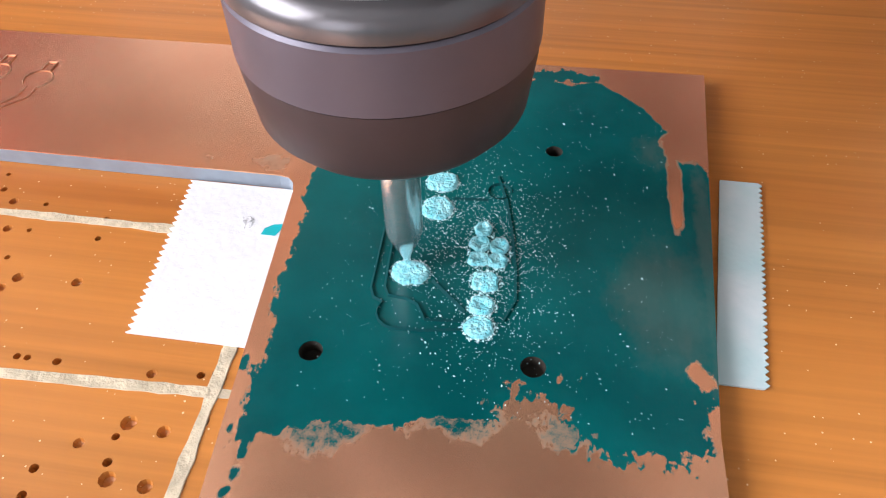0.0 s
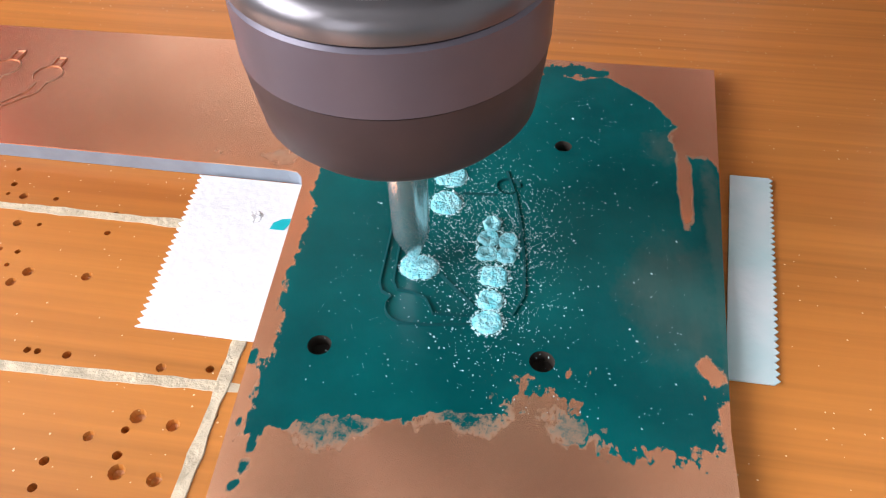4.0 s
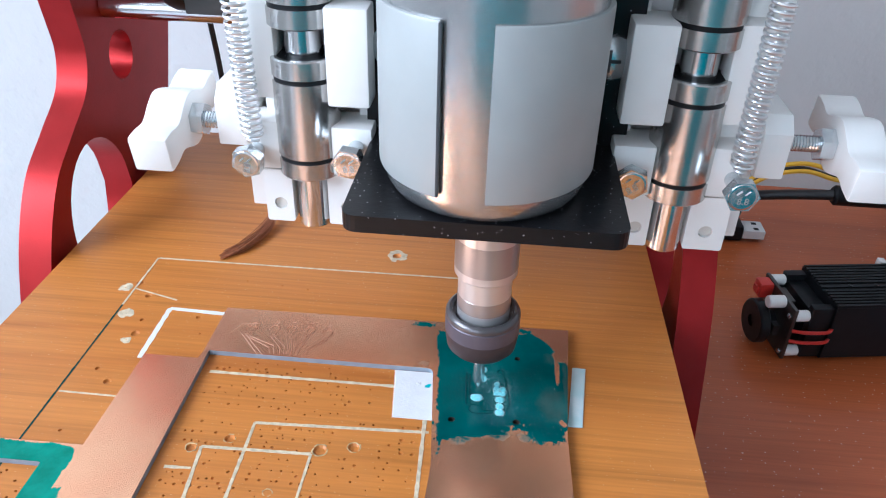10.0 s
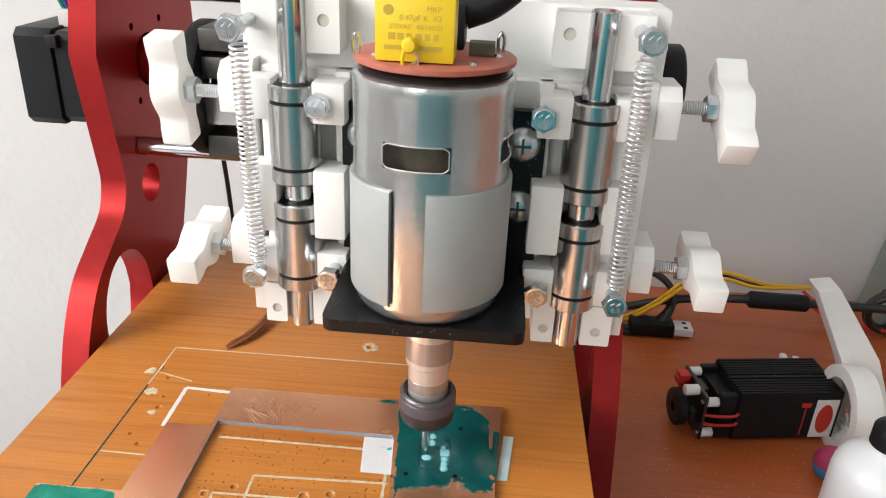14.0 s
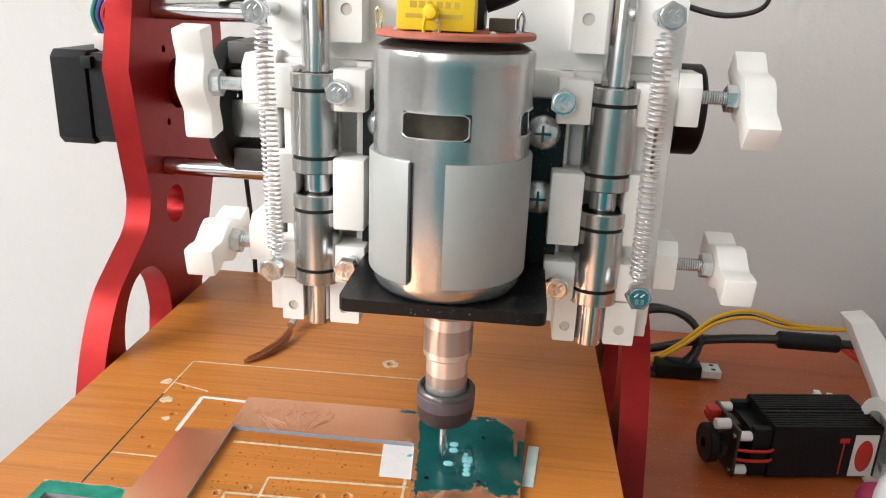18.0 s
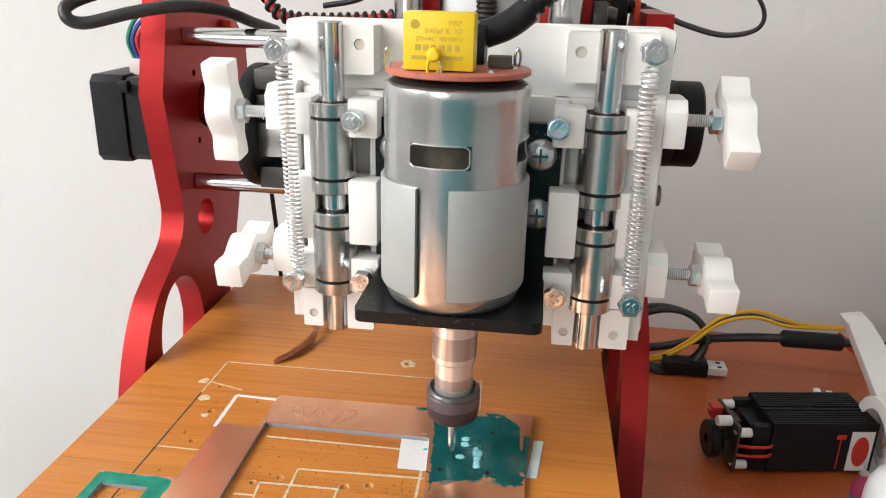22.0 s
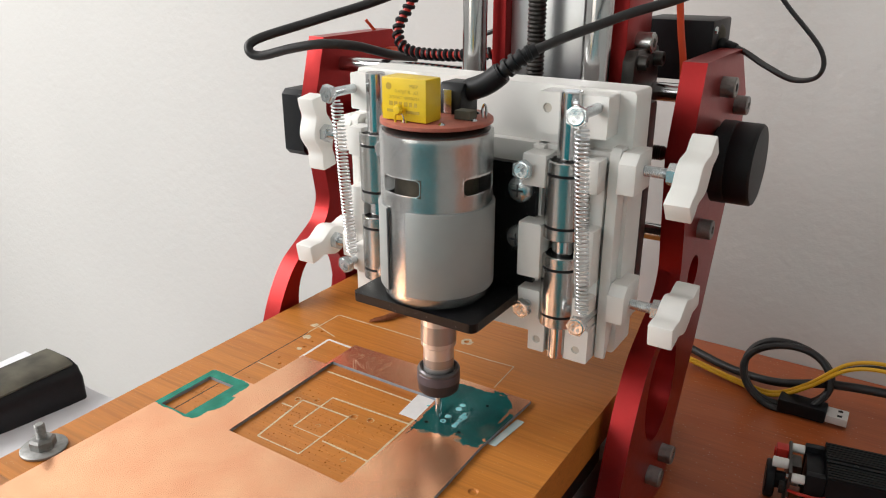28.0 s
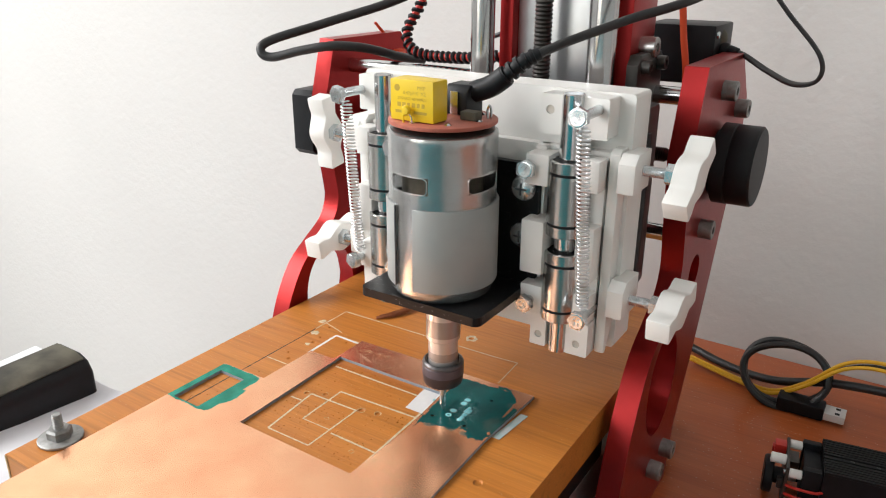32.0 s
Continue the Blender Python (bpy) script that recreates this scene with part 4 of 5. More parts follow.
def head_mount():
    m = thing("floating_head_mount", -25, 0, 36, "white plastic head mount with steel rods, bearings and springs", "tool mount")
    part("back_plate", sheet(rect(-86, 36, 36, 137, 1.5, 3), [rect(-50, 0, 62, 112)], "y", 1, 17), M_WHITE, m, smooth=False)
    part("step_plate", box(-80, 31, -3, 2, 104, 116, 0.6), M_WHITE, m)
    for s, rx in ((1, 16.6), (-1, -68.6)):
        blk = sheet(rect(rx - 13, rx + 13.5, 121.5, 136.2, 0.6, 2), [ring(rx - s * 9, 130.5, 1.7, 14)], "y", -9.5, 1.5)
        part("top_clamp", blk, M_WHITE, m, smooth=False)
        part("bore_plug", rod(1.65, -8.9, -7, (rx - s * 9, 0, 130.5), "y", 14, 0.1), M_PLUG, m)
        part("guide_rod", rod(4.0, 34.5, 137.2, (rx, -9.5, 0), seg=40), M_STEEL, m)
        for z0, z1 in ((84, 113), (49, 77.4)):
            p = [(4.2, z0), (7.2, z0), (7.5, z0 + 0.3), (7.5, z0 + 4.2), (7.05, z0 + 4.3), (7.05, z0 + 5.2), (7.5, z0 + 5.3), (7.5, z1 - 5.3), (7.05, z1 - 5.2), (7.05, z1 - 4.3), (7.5, z1 - 4.2), (7.5, z1 - 0.3), (7.2, z1), (6.3, z1), (6.3, z1 - 0.8), (4.2, z1 - 0.8)]
            be = part("linear_bearing", lathe(p, (rx, -9.5, 0), seg=48), M_BEARING, m)
            part("seal", lathe([(4.2, z1 - 0.6), (6.6, z1 - 0.6), (6.6, z1 - 0.35), (4.2, z1 - 0.35)], (rx, -9.5, 0), seg=32), M_BLACK, be)
            for g in (z0 + 4.25, z1 - 5.25):
                part("snap_ring", lathe([(7.0, g), (7.2, g), (7.2, g + 1.0), (7.0, g + 1.0)], (rx, -9.5, 0), seg=32), M_BLACK, be)
        # lower clamp halves, each with a bore
        for x0, x1, hx in ((rx - 11.2, rx - 4.4, rx - 7.6), (rx + 4.2, rx + 13.4, rx + 8.8)):
            part("lower_clamp", sheet(rect(x0, x1, 35.6, 49.5, 0.5, 2), [ring(hx, 40.5, 1.6, 14)], "y", -12.5, 1.5), M_WHITE, m, smooth=False)
            part("bore_plug", rod(1.55, -11.8, -9, (hx, 0, 40.5), "y", 14, 0.1), M_PLUG, m)
        # bearing holders of the slide
        i0, i1 = (rx - 15.6, rx - 6.2) if s > 0 else (rx + 6.2, rx + 15.6)
        o0, o1 = (rx + 5.6, rx + 13.0) if s > 0 else (rx - 13.0, rx - 5.6)
        part("slide_web", box(min(i0, i1), max(i0, i1) - 5 if s > 0 else i1, -6, 0.5, 49, 116, 0.4) if s > 0 else box(i0 + 5, i1, -6, 0.5, 49, 116, 0.4), M_WHITE, m)
        part("slide_web", box(o0 + 2, o1, -6, 0.5, 49, 113, 0.4), M_WHITE, m)
        for z0, z1 in ((102.5, 114.5), (67.5, 89), (50, 62)):
            part("holder_block", box(i0, i1, -14.5 if z0 != 67.5 else -16.0, -4, z0, z1, 0.7), M_WHITE, m)
            part("holder_block", box(o0, o1, -13, -4, z0, z1, 0.7), M_WHITE, m)
        # screw lugs at the side
        lx0, lx1 = (34.5, 41) if s > 0 else (-91.5, -84.5)
        for zc in (109.5, 60.0):
            part("side_lug", prism([(-8, zc - 7), (8.8, zc - 7), (8.8, zc + 7.5), (-4.5, zc + 7.5), (-8, zc + 4)], "x", lx0, lx1, 0.6), M_WHITE, m)
    part("side_rib", prism([(-6, 36), (-4, 36), (2, 50), (2, 118), (-4, 118), (-6, 116)], "x", 30.5, 34.5, 0.5), M_WHITE, m)
    part("side_rib", prism([(-6, 36), (-4, 36), (2, 50), (2, 118), (-4, 118), (-6, 116)], "x", -85.5, -81.5, 0.5), M_WHITE, m)
    bolt(m, -80.2, -23.0, 129.8, -2, yaw=-9, pitch=4)
    bolt(m, 26.3, -25.5, 132.2, -2, turn=25, yaw=3, pitch=-5)
    bolt(m, -80.5, -17.0, 54.8, -4, turn=40, yaw=-7, pitch=6)
    bolt(m, 28.4, -18.5, 54.9, -4, turn=0, yaw=2)
    bolt(m, -59.8, -15.0, 108.4, -6, turn=15, yaw=-10, pitch=3)
    bolt(m, 2.4, -15.0, 108.7, -6, turn=30, yaw=1, pitch=-3)
    bolt(m, -56.6, -20.0, 57.4, -6, turn=5, yaw=-6, pitch=5)
    bolt(m, 5.4, -17.0, 55.7, -6, turn=20, yaw=-5, pitch=5)
    spring(m, (-80.2, -20.5, 126.5), (-80.5, -14.8, 58.0))
    spring(m, (26.3, -22.6, 128.5), (28.4, -16.2, 58.2))
    knob(m, 53.0, 1.5, 110.0, 1, 35)
    knob(m, 53.0, 0, 59.0, 1, 9)
    knob(m, -102, -4, 107.6, -1, 99)
    knob(m, -97.5, -6, 58.5, -1, 9)
    MOVES_HEAD.append(m)


head_mount()


def bracket():
    b = thing("motor_bracket", -25, -5, 55.7, "black steel angle bracket with pale dust", "bracket")
    part("shelf_plate", sheet(rect(-53.4, 1.4, -48.2, -6, 3, 5), [ring(AX, AY, 7.6, 24)], "z", 55.7, 59.3), M_BLACKMETAL, b, smooth=False)
    part("upright_plate", sheet(rect(-55.0, 4.2, 55.7, 108.5, 3, 5), [], "y", -8.5, -5.0), M_BLACKMETAL, b, smooth=False)
    for x in (-2.3, -48.4):
        for z in (98.8, 79.5):
            s = part("pan_screw", lathe([(0, -2.6), (2.0, -2.5), (4.0, -1.9), (5.1, -0.8), (5.3, 0)], (x, -8.5, z), "y", 28), M_BOLT, b, "cross-head zinc screw")
            q = box(x - 2.4, x + 2.4, -11.2, -10.6, z - 0.35, z + 0.35, 0)
            box(x - 0.35, x + 0.35, -11.22, -10.62, z - 2.4, z + 2.4, 0, bm=q)
            part("cross_slot", q, M_RING_EDGE, s)
    MOVES_HEAD.append(b)


bracket()


def spindle():
    s = thing("spindle_motor", AX, AY, 59.4, "round steel spindle motor with grey ring, circuit disc and collet", "motor")
    # can wall, with vent slots left open
    seg = 120
    zs = [(18.6, 59.5), (19.4, 59.8), (20.35, 61.4), (20.7, 63.6), (20.7, 102.2), (20.7, 108.8), (20.7, 119.4), (20.78, 119.8), (20.78, 121.6), (20.6, 122.6), (19.7, 123.0)]
    bm = bmesh.new()
    grid = [[bm.verts.new((AX + r * math.cos(2 * math.pi * i / seg), AY + r * math.sin(2 * math.pi * i / seg), z)) for i in range(seg)] for r, z in zs]
    for k in range(len(zs) - 1):
        for i in range(seg):
            a = math.degrees(2 * math.pi * (i + 0.5) / seg) % 360
            if k == 4 and any(abs((a - c + 180) % 360 - 180) < 24 for c in (263, 353, 83, 173)):
                continue
            j = (i + 1) % seg
            bm.faces.new((grid[k][i], grid[k][j], grid[k + 1][j], grid[k + 1][i]))
    bmesh.ops.solidify(bm, geom=list(bm.faces), thickness=0.9)
    can = part("motor_can", bm, M_CAN, s)
    for c in (263, 353):
        rim = []
        for u, v in rect(-23.6, 23.6, 102.4, 108.6, 0.0):
            rim.append((u, v))
        loop = []
        for (u0, v0), (u1, v1) in zip(rim, rim[1:] + rim[:1]):
            for k in range(12):
                u, v = u0 + (u1 - u0) * k / 12, v0 + (v1 - v0) * k / 12
                cut = max(0.0, 1 - min(abs(abs(u) - 23.6) * 0.36, 1.0)) * max(0.0, 1 - min(abs(v - 102.4), abs(v - 108.6), 1.0))
                u, v = u - math.copysign(1.6 * cut, u), v + (0.5 * cut if v < 105.5 else -0.5 * cut)
                a = radians(c + u)
                loop.append((AX + 20.75 * math.cos(a), AY + 20.75 * math.sin(a), v))
        part("slot_rim", tube(loop + loop[:2], 0.2, 6), M_CAN, can)
    part("rotor", lathe([(0, 60.2), (18.4, 60.2), (18.4, 61.2), (15.5, 61.4), (15.5, 119), (0, 119)], (AX, AY, 0)), M_COPPERWIRE, s)
    # grey flux ring with its open seam
    bm = bmesh.new()
    a0, a1, n = radians(-88), radians(-88 + 335), 110
    prof = [(20.75, 64.4), (21.6, 64.4), (21.75, 64.8), (21.75, 96.2), (21.5, 96.6), (20.75, 96.6)]
    rows = [[bm.verts.new((AX + r * math.cos(a0 + (a1 - a0) * i / n), AY + r * math.sin(a0 + (a1 - a0) * i / n), z)) for r, z in prof] for i in range(n + 1)]
    for p, q in zip(rows, rows[1:]):
        for k in range(len(prof) - 1):
            bm.faces.new((p[k], p[k + 1], q[k + 1], q[k]))
    bm.faces.new(rows[0])
    bm.faces.new(rows[-1][::-1])
    part("flux_ring", bm, M_SLEEVE, s, "grey painted ring with an open seam")
    part("ring_edge", box(AX - 8.5, AX - 7.9, AY - 20.2, AY - 19.6, 64.6, 96.4, 0.1), M_RING_EDGE, s)
    # commutator end
    part("end_ring", lathe([(10, 119.5), (19.2, 119.5), (19.4, 122.2), (17.5, 123.2), (10, 123.2)], (AX, AY, 0), seg=40), M_DARKSTEEL, s)
    for i in range(9):
        a = radians(200 + i * 20)
        q = box(-0.9, 0.9, -0.5, 0.5, 120.6, 121.9, 0.2)
        q.transform(Matrix.Translation((AX + 19.2 * math.cos(a), AY + 19.2 * math.sin(a), 0)) @ Matrix.Rotation(a + math.pi / 2, 4, "Z"))
        part("crimp_tab", q, M_DARKSTEEL, s)
    disc = part("circuit_disc", lathe([(0, 124.2), (20.0, 124.2), (20.4, 124.5), (20.4, 125.6), (20.0, 125.9), (0, 125.9)], (AX, AY, 0), seg=64), M_REDPCB, s, "red-brown circuit disc")
    for x, y in ((-44.2, -36), (-9.0, -24)):
        part("terminal", tube(glide([(x - 0.6, y, 125.9), (x - 0.8, y, 129), (x, y, 130.8), (x + 0.8, y, 129), (x + 0.6, y, 125.9)], 4), 0.45, 6), M_STEEL, disc)
    for i in range(7):
        a = i * 0.9
        q = lathe([(0, 0.9), (0.8, 0.5), (1.3, 0)], (AX + 15.5 * math.cos(a), AY + 15.5 * math.sin(a), 125.9), seg=10)
        part("solder_joint", q, M_ZINC, disc)
    cap = part("film_capacitor", box(-39.8, -21.2, -43.4, -34.0, 126.2, 140.9, 0.7), M_YELLOW, s, "yellow box capacitor with grey print")
    face = Matrix.Translation((-30.4, -43.42, 0)) @ Matrix.Rotation(radians(90), 4, "X")
    for z, txt, size, dx in ((138.2, "MKP", 1.8, 4.2), (136.2, "0.47µF K  X2", 1.8, 1.2), (134.2, "275VAC  40/100/21", 1.55, 0.2)):
        lettering("print_line", txt, size, Matrix.Translation((0, 0, z)) @ face @ Matrix.Translation((dx, 0, 0)), M_INK, cap)
    for i, w in enumerate((1.6, 1.5, 1.2, 1.5, 1.2, 1.2)):
        part("print_mark", box(-36.6 + i * 2.1, -36.6 + i * 2.1 + w, -43.46, -43.40, 131.3, 132.8, 0), M_INK, cap)
    for x0, x1 in ((-37.5, -33.5), (-29.5, -24.0)):
        part("print_mark", box(x0, x1, -43.46, -43.40, 129.0, 130.0, 0), M_INK, cap)
    part("print_mark", lathe([(0, 0), (1.2, 0), (1.2, 0.05), (0, 0.05)], (-36.6, -43.46, 137.8), "y", 20), M_INK, cap)
    bead = part("disc_capacitor", lathe([(0, -1.3), (1.3, -1.1), (1.9, -0.2), (1.9, 0.3), (1.2, 1.1), (0, 1.3)], (-31.4, -45.3, 130.4), "y", 22), M_YELLOW, s)
    part("lead", tube(glide([(-32.4, -45.2, 129.6), (-33.0, -45.0, 127.8), (-33.0, -44.8, 125.9)], 4), 0.45, 7), M_YELLOW, bead)
    part("lead", tube(glide([(-30.4, -45.2, 129.6), (-29.4, -45.0, 127.8), (-29.4, -44.8, 125.9)], 4), 0.3, 7), M_STEEL, bead)
    part("small_component", box(-18.5, -12.0, -30.0, -25.0, 126.0, 129.2, 0.4), M_DUSTY, s, "small grey-brown block component")
    jack = part("power_jack", prism([(-23, 126.0), (-11, 126.0), (-11, 137.0), (-20.5, 137.0), (-23, 134)], "x", -30.0, -20.0, 0.7), M_BLACK, s, "black barrel socket")
    part("jack_contact", box(-27.0, -23.6, -23.6, -23.1, 126.2, 134.8, 0.3), M_ZINC, jack)
    # collet shaft, nut and cutter
    shaft = part("collet_shaft", lathe([(0, 61), (7.05, 61), (7.05, 37.2), (6.5, 36.6), (6.1, 36.4), (6.1, 25), (0, 25)], (AX, AY, 0), seg=48), M_COLLET, s, "turned steel collet shaft")
    # three bands of darker steel round the shaft
    part("darker_band", lathe([(7.0, 46.5), (7.09, 46.4), (7.09, 39.0), (7.0, 38.9)], (AX, AY, 0), seg=48), M_COLLET_DARK, shaft)
    part("darker_band", lathe([(7.0, 52.5), (7.08, 52.4), (7.08, 50.0), (7.0, 49.9)], (AX, AY, 0), seg=48), M_COLLET_DARK, shaft)
    part("darker_band", lathe([(6.05, 31.5), (6.14, 31.4), (6.14, 28.0), (6.05, 27.9)], (AX, AY, 0), seg=48), M_COLLET_DARK, shaft)
    part("nut_chamfer", lathe([(6.2, 25.2), (7.0, 25.4), (7.1, 26.5), (7.7, 26.8), (8.4, 26.4), (8.68, 25.7), (8.7, 25.1), (8.45, 25.0), (6.2, 25.0)], (AX, AY, 0), seg=64), M_NUT_TOP, s, "burnished top ring of the nut")
    part("collet_nut", lathe([(6.2, 24.9), (8.5, 24.9), (8.68, 24.7), (8.68, 21.1), (6.2, 21.1)], (AX, AY, 0), seg=64), M_NUT, s, "dark grey collet nut")
    part("nut_band", lathe([(6.2, 21.0), (8.6, 21.0), (8.55, 20.0), (8.15, 16.9), (7.4, 16.0), (2.2, 15.7), (2.2, 17.6)], (AX, AY, 0), seg=64), M_NUT_LOW, s, "darker lower band of the nut")
    part("engraving_bit", lathe([(0, 18), (1.36, 18), (1.36, 4.7), (1.28, 4.3), (0.30, 1.7), (0.12, 1.25), (0, 1.2)], (AX, AY, 0), seg=28), M_BIT, s, "steel engraving bit with a conical tip")
    for ob in s.children:
        if ob.name.split(".")[0] in ("end_ring", "crimp_tab", "circuit_disc", "film_capacitor", "disc_capacitor", "small_component", "power_jack"):
            ob.location.z += 0.0011
        if ob.name.split(".")[0] in ("motor_can", "rotor", "flux_ring", "ring_edge", "end_ring", "crimp_tab", "circuit_disc"):
            ob.location += Vector((-1.6, 1.6, 0)) * MM
    MOVES_HEAD.append(s)


spindle()


def power_lead():
    c = thing("power_cable", -14, -26, 132, "black power cable with a ribbed barrel plug", "cable")
    way = [(-21, -16, 135.0), (-13, -15, 138.5), (-2, -12, 147.4), (8.8, -5, 153.4), (17.1, 5, 157.4), (27.6, 15, 162.1), (38.3, 25, 165.9), (45.8, 40, 170.2), (52, 70, 178), (56, 110, 182)]
    line = glide(way, 10)
    part("cord", tube(line[18:], 1.75, 12), M_RUBBER, c)
    part("plug_body", tube(line[:15], 4.1, 16), M_BLACK, c)
    q = bmesh.new()
    for i in range(14, 24, 2):
        k = line[i]
        d = (line[i + 1] - line[i - 1]).normalized()
        lathe([(1.2, -0.9), (3.8 - 0.10 * (i - 14), -0.7), (3.8 - 0.10 * (i - 14), 0.7), (1.2, 0.9)], k, seg=16, bm=q, turn=d.to_track_quat("Z", "Y").to_matrix())
    tube(line[12:25], 2.6, 12, q)
    part("strain_relief", q, M_BLACK, c)
    MOVES_HEAD.append(c)


power_lead()


# ---- gantry ----
def outline(points, steps=5):
    return [(p.x, p.y) for p in glide([(u, v, 0) for u, v in points], steps)]


def gantry_column(side):
    x0, x1 = (33.0, 43.0) if side > 0 else (-168.0, -157.5)
    c = thing("gantry_column", (x0 + x1) / 2, 40, -70, "red anodised aluminium side plate with round openings", "machine frame", group="gantry columns")
    front = [(61, 141), (50, 104)] + outline([(57, 62), (58, 51), (53, 40), (40, 31), (26, 21), (15, 5), (7, -14), (0, -36), (-4, -55), (-6, -69.8)])
    back = [(74, -69.8), (80, -40)] + outline([(98, -8), (112, 22), (128, 60), (143, 92)]) + [(142, 118), (122, 141)]
    holes = [outline([(48 + 20.5 * math.cos(radians(a)), -1 + 26 * math.sin(radians(a))) for a in range(0, 360, 30)], 3), ring(80, 44, 8.5, 24)]
    if side < 0:
        holes += [ring(92, 95, 11, 24), ring(80, 110, 1.6, 12), ring(80, 80, 1.6, 12), ring(106, 110, 1.6, 12), ring(106, 80, 1.6, 12)]
    bm = sheet(front + back, holes, "x", x0, x1)
    part("side_plate", bm, M_RED, c, smooth=True)
    if side > 0:
        for y, z in ((90.7, 127.9), (121.5, 115.4), (81.1, 65.6), (61.6, -43.9), (43.3, -45.1)):
            h = part("cap_screw", lathe([(0, 4.2), (1.9, 4.2), (1.9, 6.0), (4.1, 6.0), (4.5, 5.6), (4.5, 0), (0, 0)], (x1, y, z), "x", 24), M_DULL, c, "steel socket-head screw")
            part("hex_socket", lathe([(0, 4.3), (1.85, 4.3), (1.85, 4.2), (0, 4.2)], (x1, y, z), "x", 6), M_BLACK, h)
    return c


gantry_column(1)
gantry_column(-1)


def slides():
    for z in (126, 62.3):
        solo("cross_rod", rod(4.0, -157.5, 33, (0, 75, z), "x", 32), M_STEEL, "polished steel rod across the gantry", "guide rod", group="cross rods", at=(-63, 75, z))
    t = [(0, -150)]
    for i in range(170):
        t += [(3.0, -150 + i), (3.6, -149.5 + i)]
    solo("lead_screw", lathe(t + [(0, 26)], (0, 92, 95), "x", 14), M_DARKSTEEL, "dark threaded lead screw across the gantry", "lead screw", at=(-63, 92, 95))
    solo("shaft_coupling", rod(9.5, -160, -139, (0, 92, 95), "x", 32, 1.0), M_RED, "red anodised shaft coupling on the motor shaft", "coupling", at=(-144, 92, 95))
    k = thing("hand_wheel", 55, 92, 95, "round black plastic hand wheel on the lead screw", "hand wheel")
    part("hub", lathe([(0, 43.2), (15, 43.2), (15, 45), (18.4, 45.4), (18.4, 51), (18.0, 51.4), (0, 51.4)], (0, 92, 95), "x", 64), M_BLACK, k)
    part("rim", lathe([(0, 51.4), (17.8, 51.4), (18.2, 52.0), (18.2, 61.5), (17.4, 62.4), (0, 62.6)], (0, 92, 95), "x", 64), M_BLACK, k)
    # drive motor on the far column
    mo = thing("stepper_motor", -192, 86, 92, "black square stepper motor with wire plug", "motor")
    part("housing", prism([(66 + 3, 72), (108 - 3, 72), (108, 75), (108, 108), (105, 111), (69, 111), (66, 108), (66, 75)], "x", -203, -188, 0.8), M_BLACK, mo)
    part("flange", prism([(67 + 3, 73), (107 - 3, 73), (107, 76), (107, 107), (104, 110), (70, 110), (67, 107), (67, 76)], "x", -187.4, -168.2, 0.8), M_BLACK, mo)
    part("socket", box(-190, -181, 78, 92, 110, 117, 0.5), M_CLEAR, mo, "milky wire connector")
    part("cable_tie_head", box(-189, -184.5, 64.5, 68, 104, 109, 0.5), M_BLACK, mo)
    for i, mt in enumerate((M_WIRE_G, M_WIRE_B, M_WIRE_R, M_BLACK)):
        part("wire", tube(glide([(-188.5 + i * 1.8, 82, 116), (-190 + i * 2.2, 80, 126), (-184 + i * 2, 82, 136 - i * 2), (-176 + i * 1.5, 90, 132 - i * 2), (-172.5 + i * 0.5, 104, 122)], 6), 1.0, 7), mt, mo)
    mo.location += Vector((0, 0.006, -0.0025))
    # upright slide behind the head
    for x, r in ((-55.2, 5.4), (2.2, 6.1)):
        solo("upright_rod", rod(r, 128.2, 250, (x, 45, 0), seg=36), M_STEEL, "thick polished upright guide rod", "guide rod", group="upright rods", at=(x, 45, 128.2))
    t = [(0, 40)]
    for i in range(120):
        t += [(3.4, 40 + i * 1.75), (4.1, 40.9 + i * 1.75)]
    solo("upright_screw", lathe(t + [(0, 251)], (-26.6, 48, 0), seg=16), M_DARKSTEEL, "dark upright threaded screw", "lead screw", at=(-26.6, 48, 40))
    f = thing("gantry_mast", -20, 60, 40, "red and silver upright frame behind the head", "machine frame")
    part("red_cheek", box(-52, -45.2, 55, 82, 40, 250, 0.6), M_RED, f)
    part("red_cheek", box(-7, 12, 52, 82, 40, 250, 0.6), M_RED, f)
    part("silver_web", box(-45, -7.2, 60, 66, 40, 250, 0.4), M_ALU, f)
    part("slide_block", box(-80, 30, 24.2, 44, 50, 128, 2), M_DARKSTEEL, f)
    part("slide_face", box(-84, 34, 17.2, 24, 46, 120, 1), M_BLACK, f)
    part("slide_end", lathe([(9, -123), (25, -123), (25.5, -122), (25.5, -118), (25, -117), (9, -117)], (0, 62, 92), "x", 48), M_BLACK, f)
    for z0, z1 in ((69, 78), (82, 96), (99, 107), (109, 117)):
        part("slide_shoe", box(-116.8, -80.2, 46, 72, z0, z1, 0.8), M_BEARING if z0 == 82 else M_DARKSTEEL, f)
    h = part("cap_screw", lathe([(0, 6.0), (1.9, 6.0), (1.9, 7.0), (4.0, 7.0), (4.4, 6.6), (4.4, 0), (0, 0)], (12, 66, 147), "x", 24), M_BEARING, f)
    b = thing("rod_bearing_block", 14, 64, 114, "dark steel bearing flange with socket screws", "bearing block")
    part("flange", prism([(48, 114), (80, 114), (80, 142), (77, 145), (52, 145), (48, 141)], "x", 12.2, 17.5, 0.8), M_DARKSTEEL, b)
    for y in (54, 74):
        part("cap_screw", lathe([(0, 2.5), (1.5, 2.5), (1.5, 3.6), (3, 3.6), (3.2, 0), (0, 0)], (17.5, y, 140), "x", 18), M_DARKSTEEL, b)
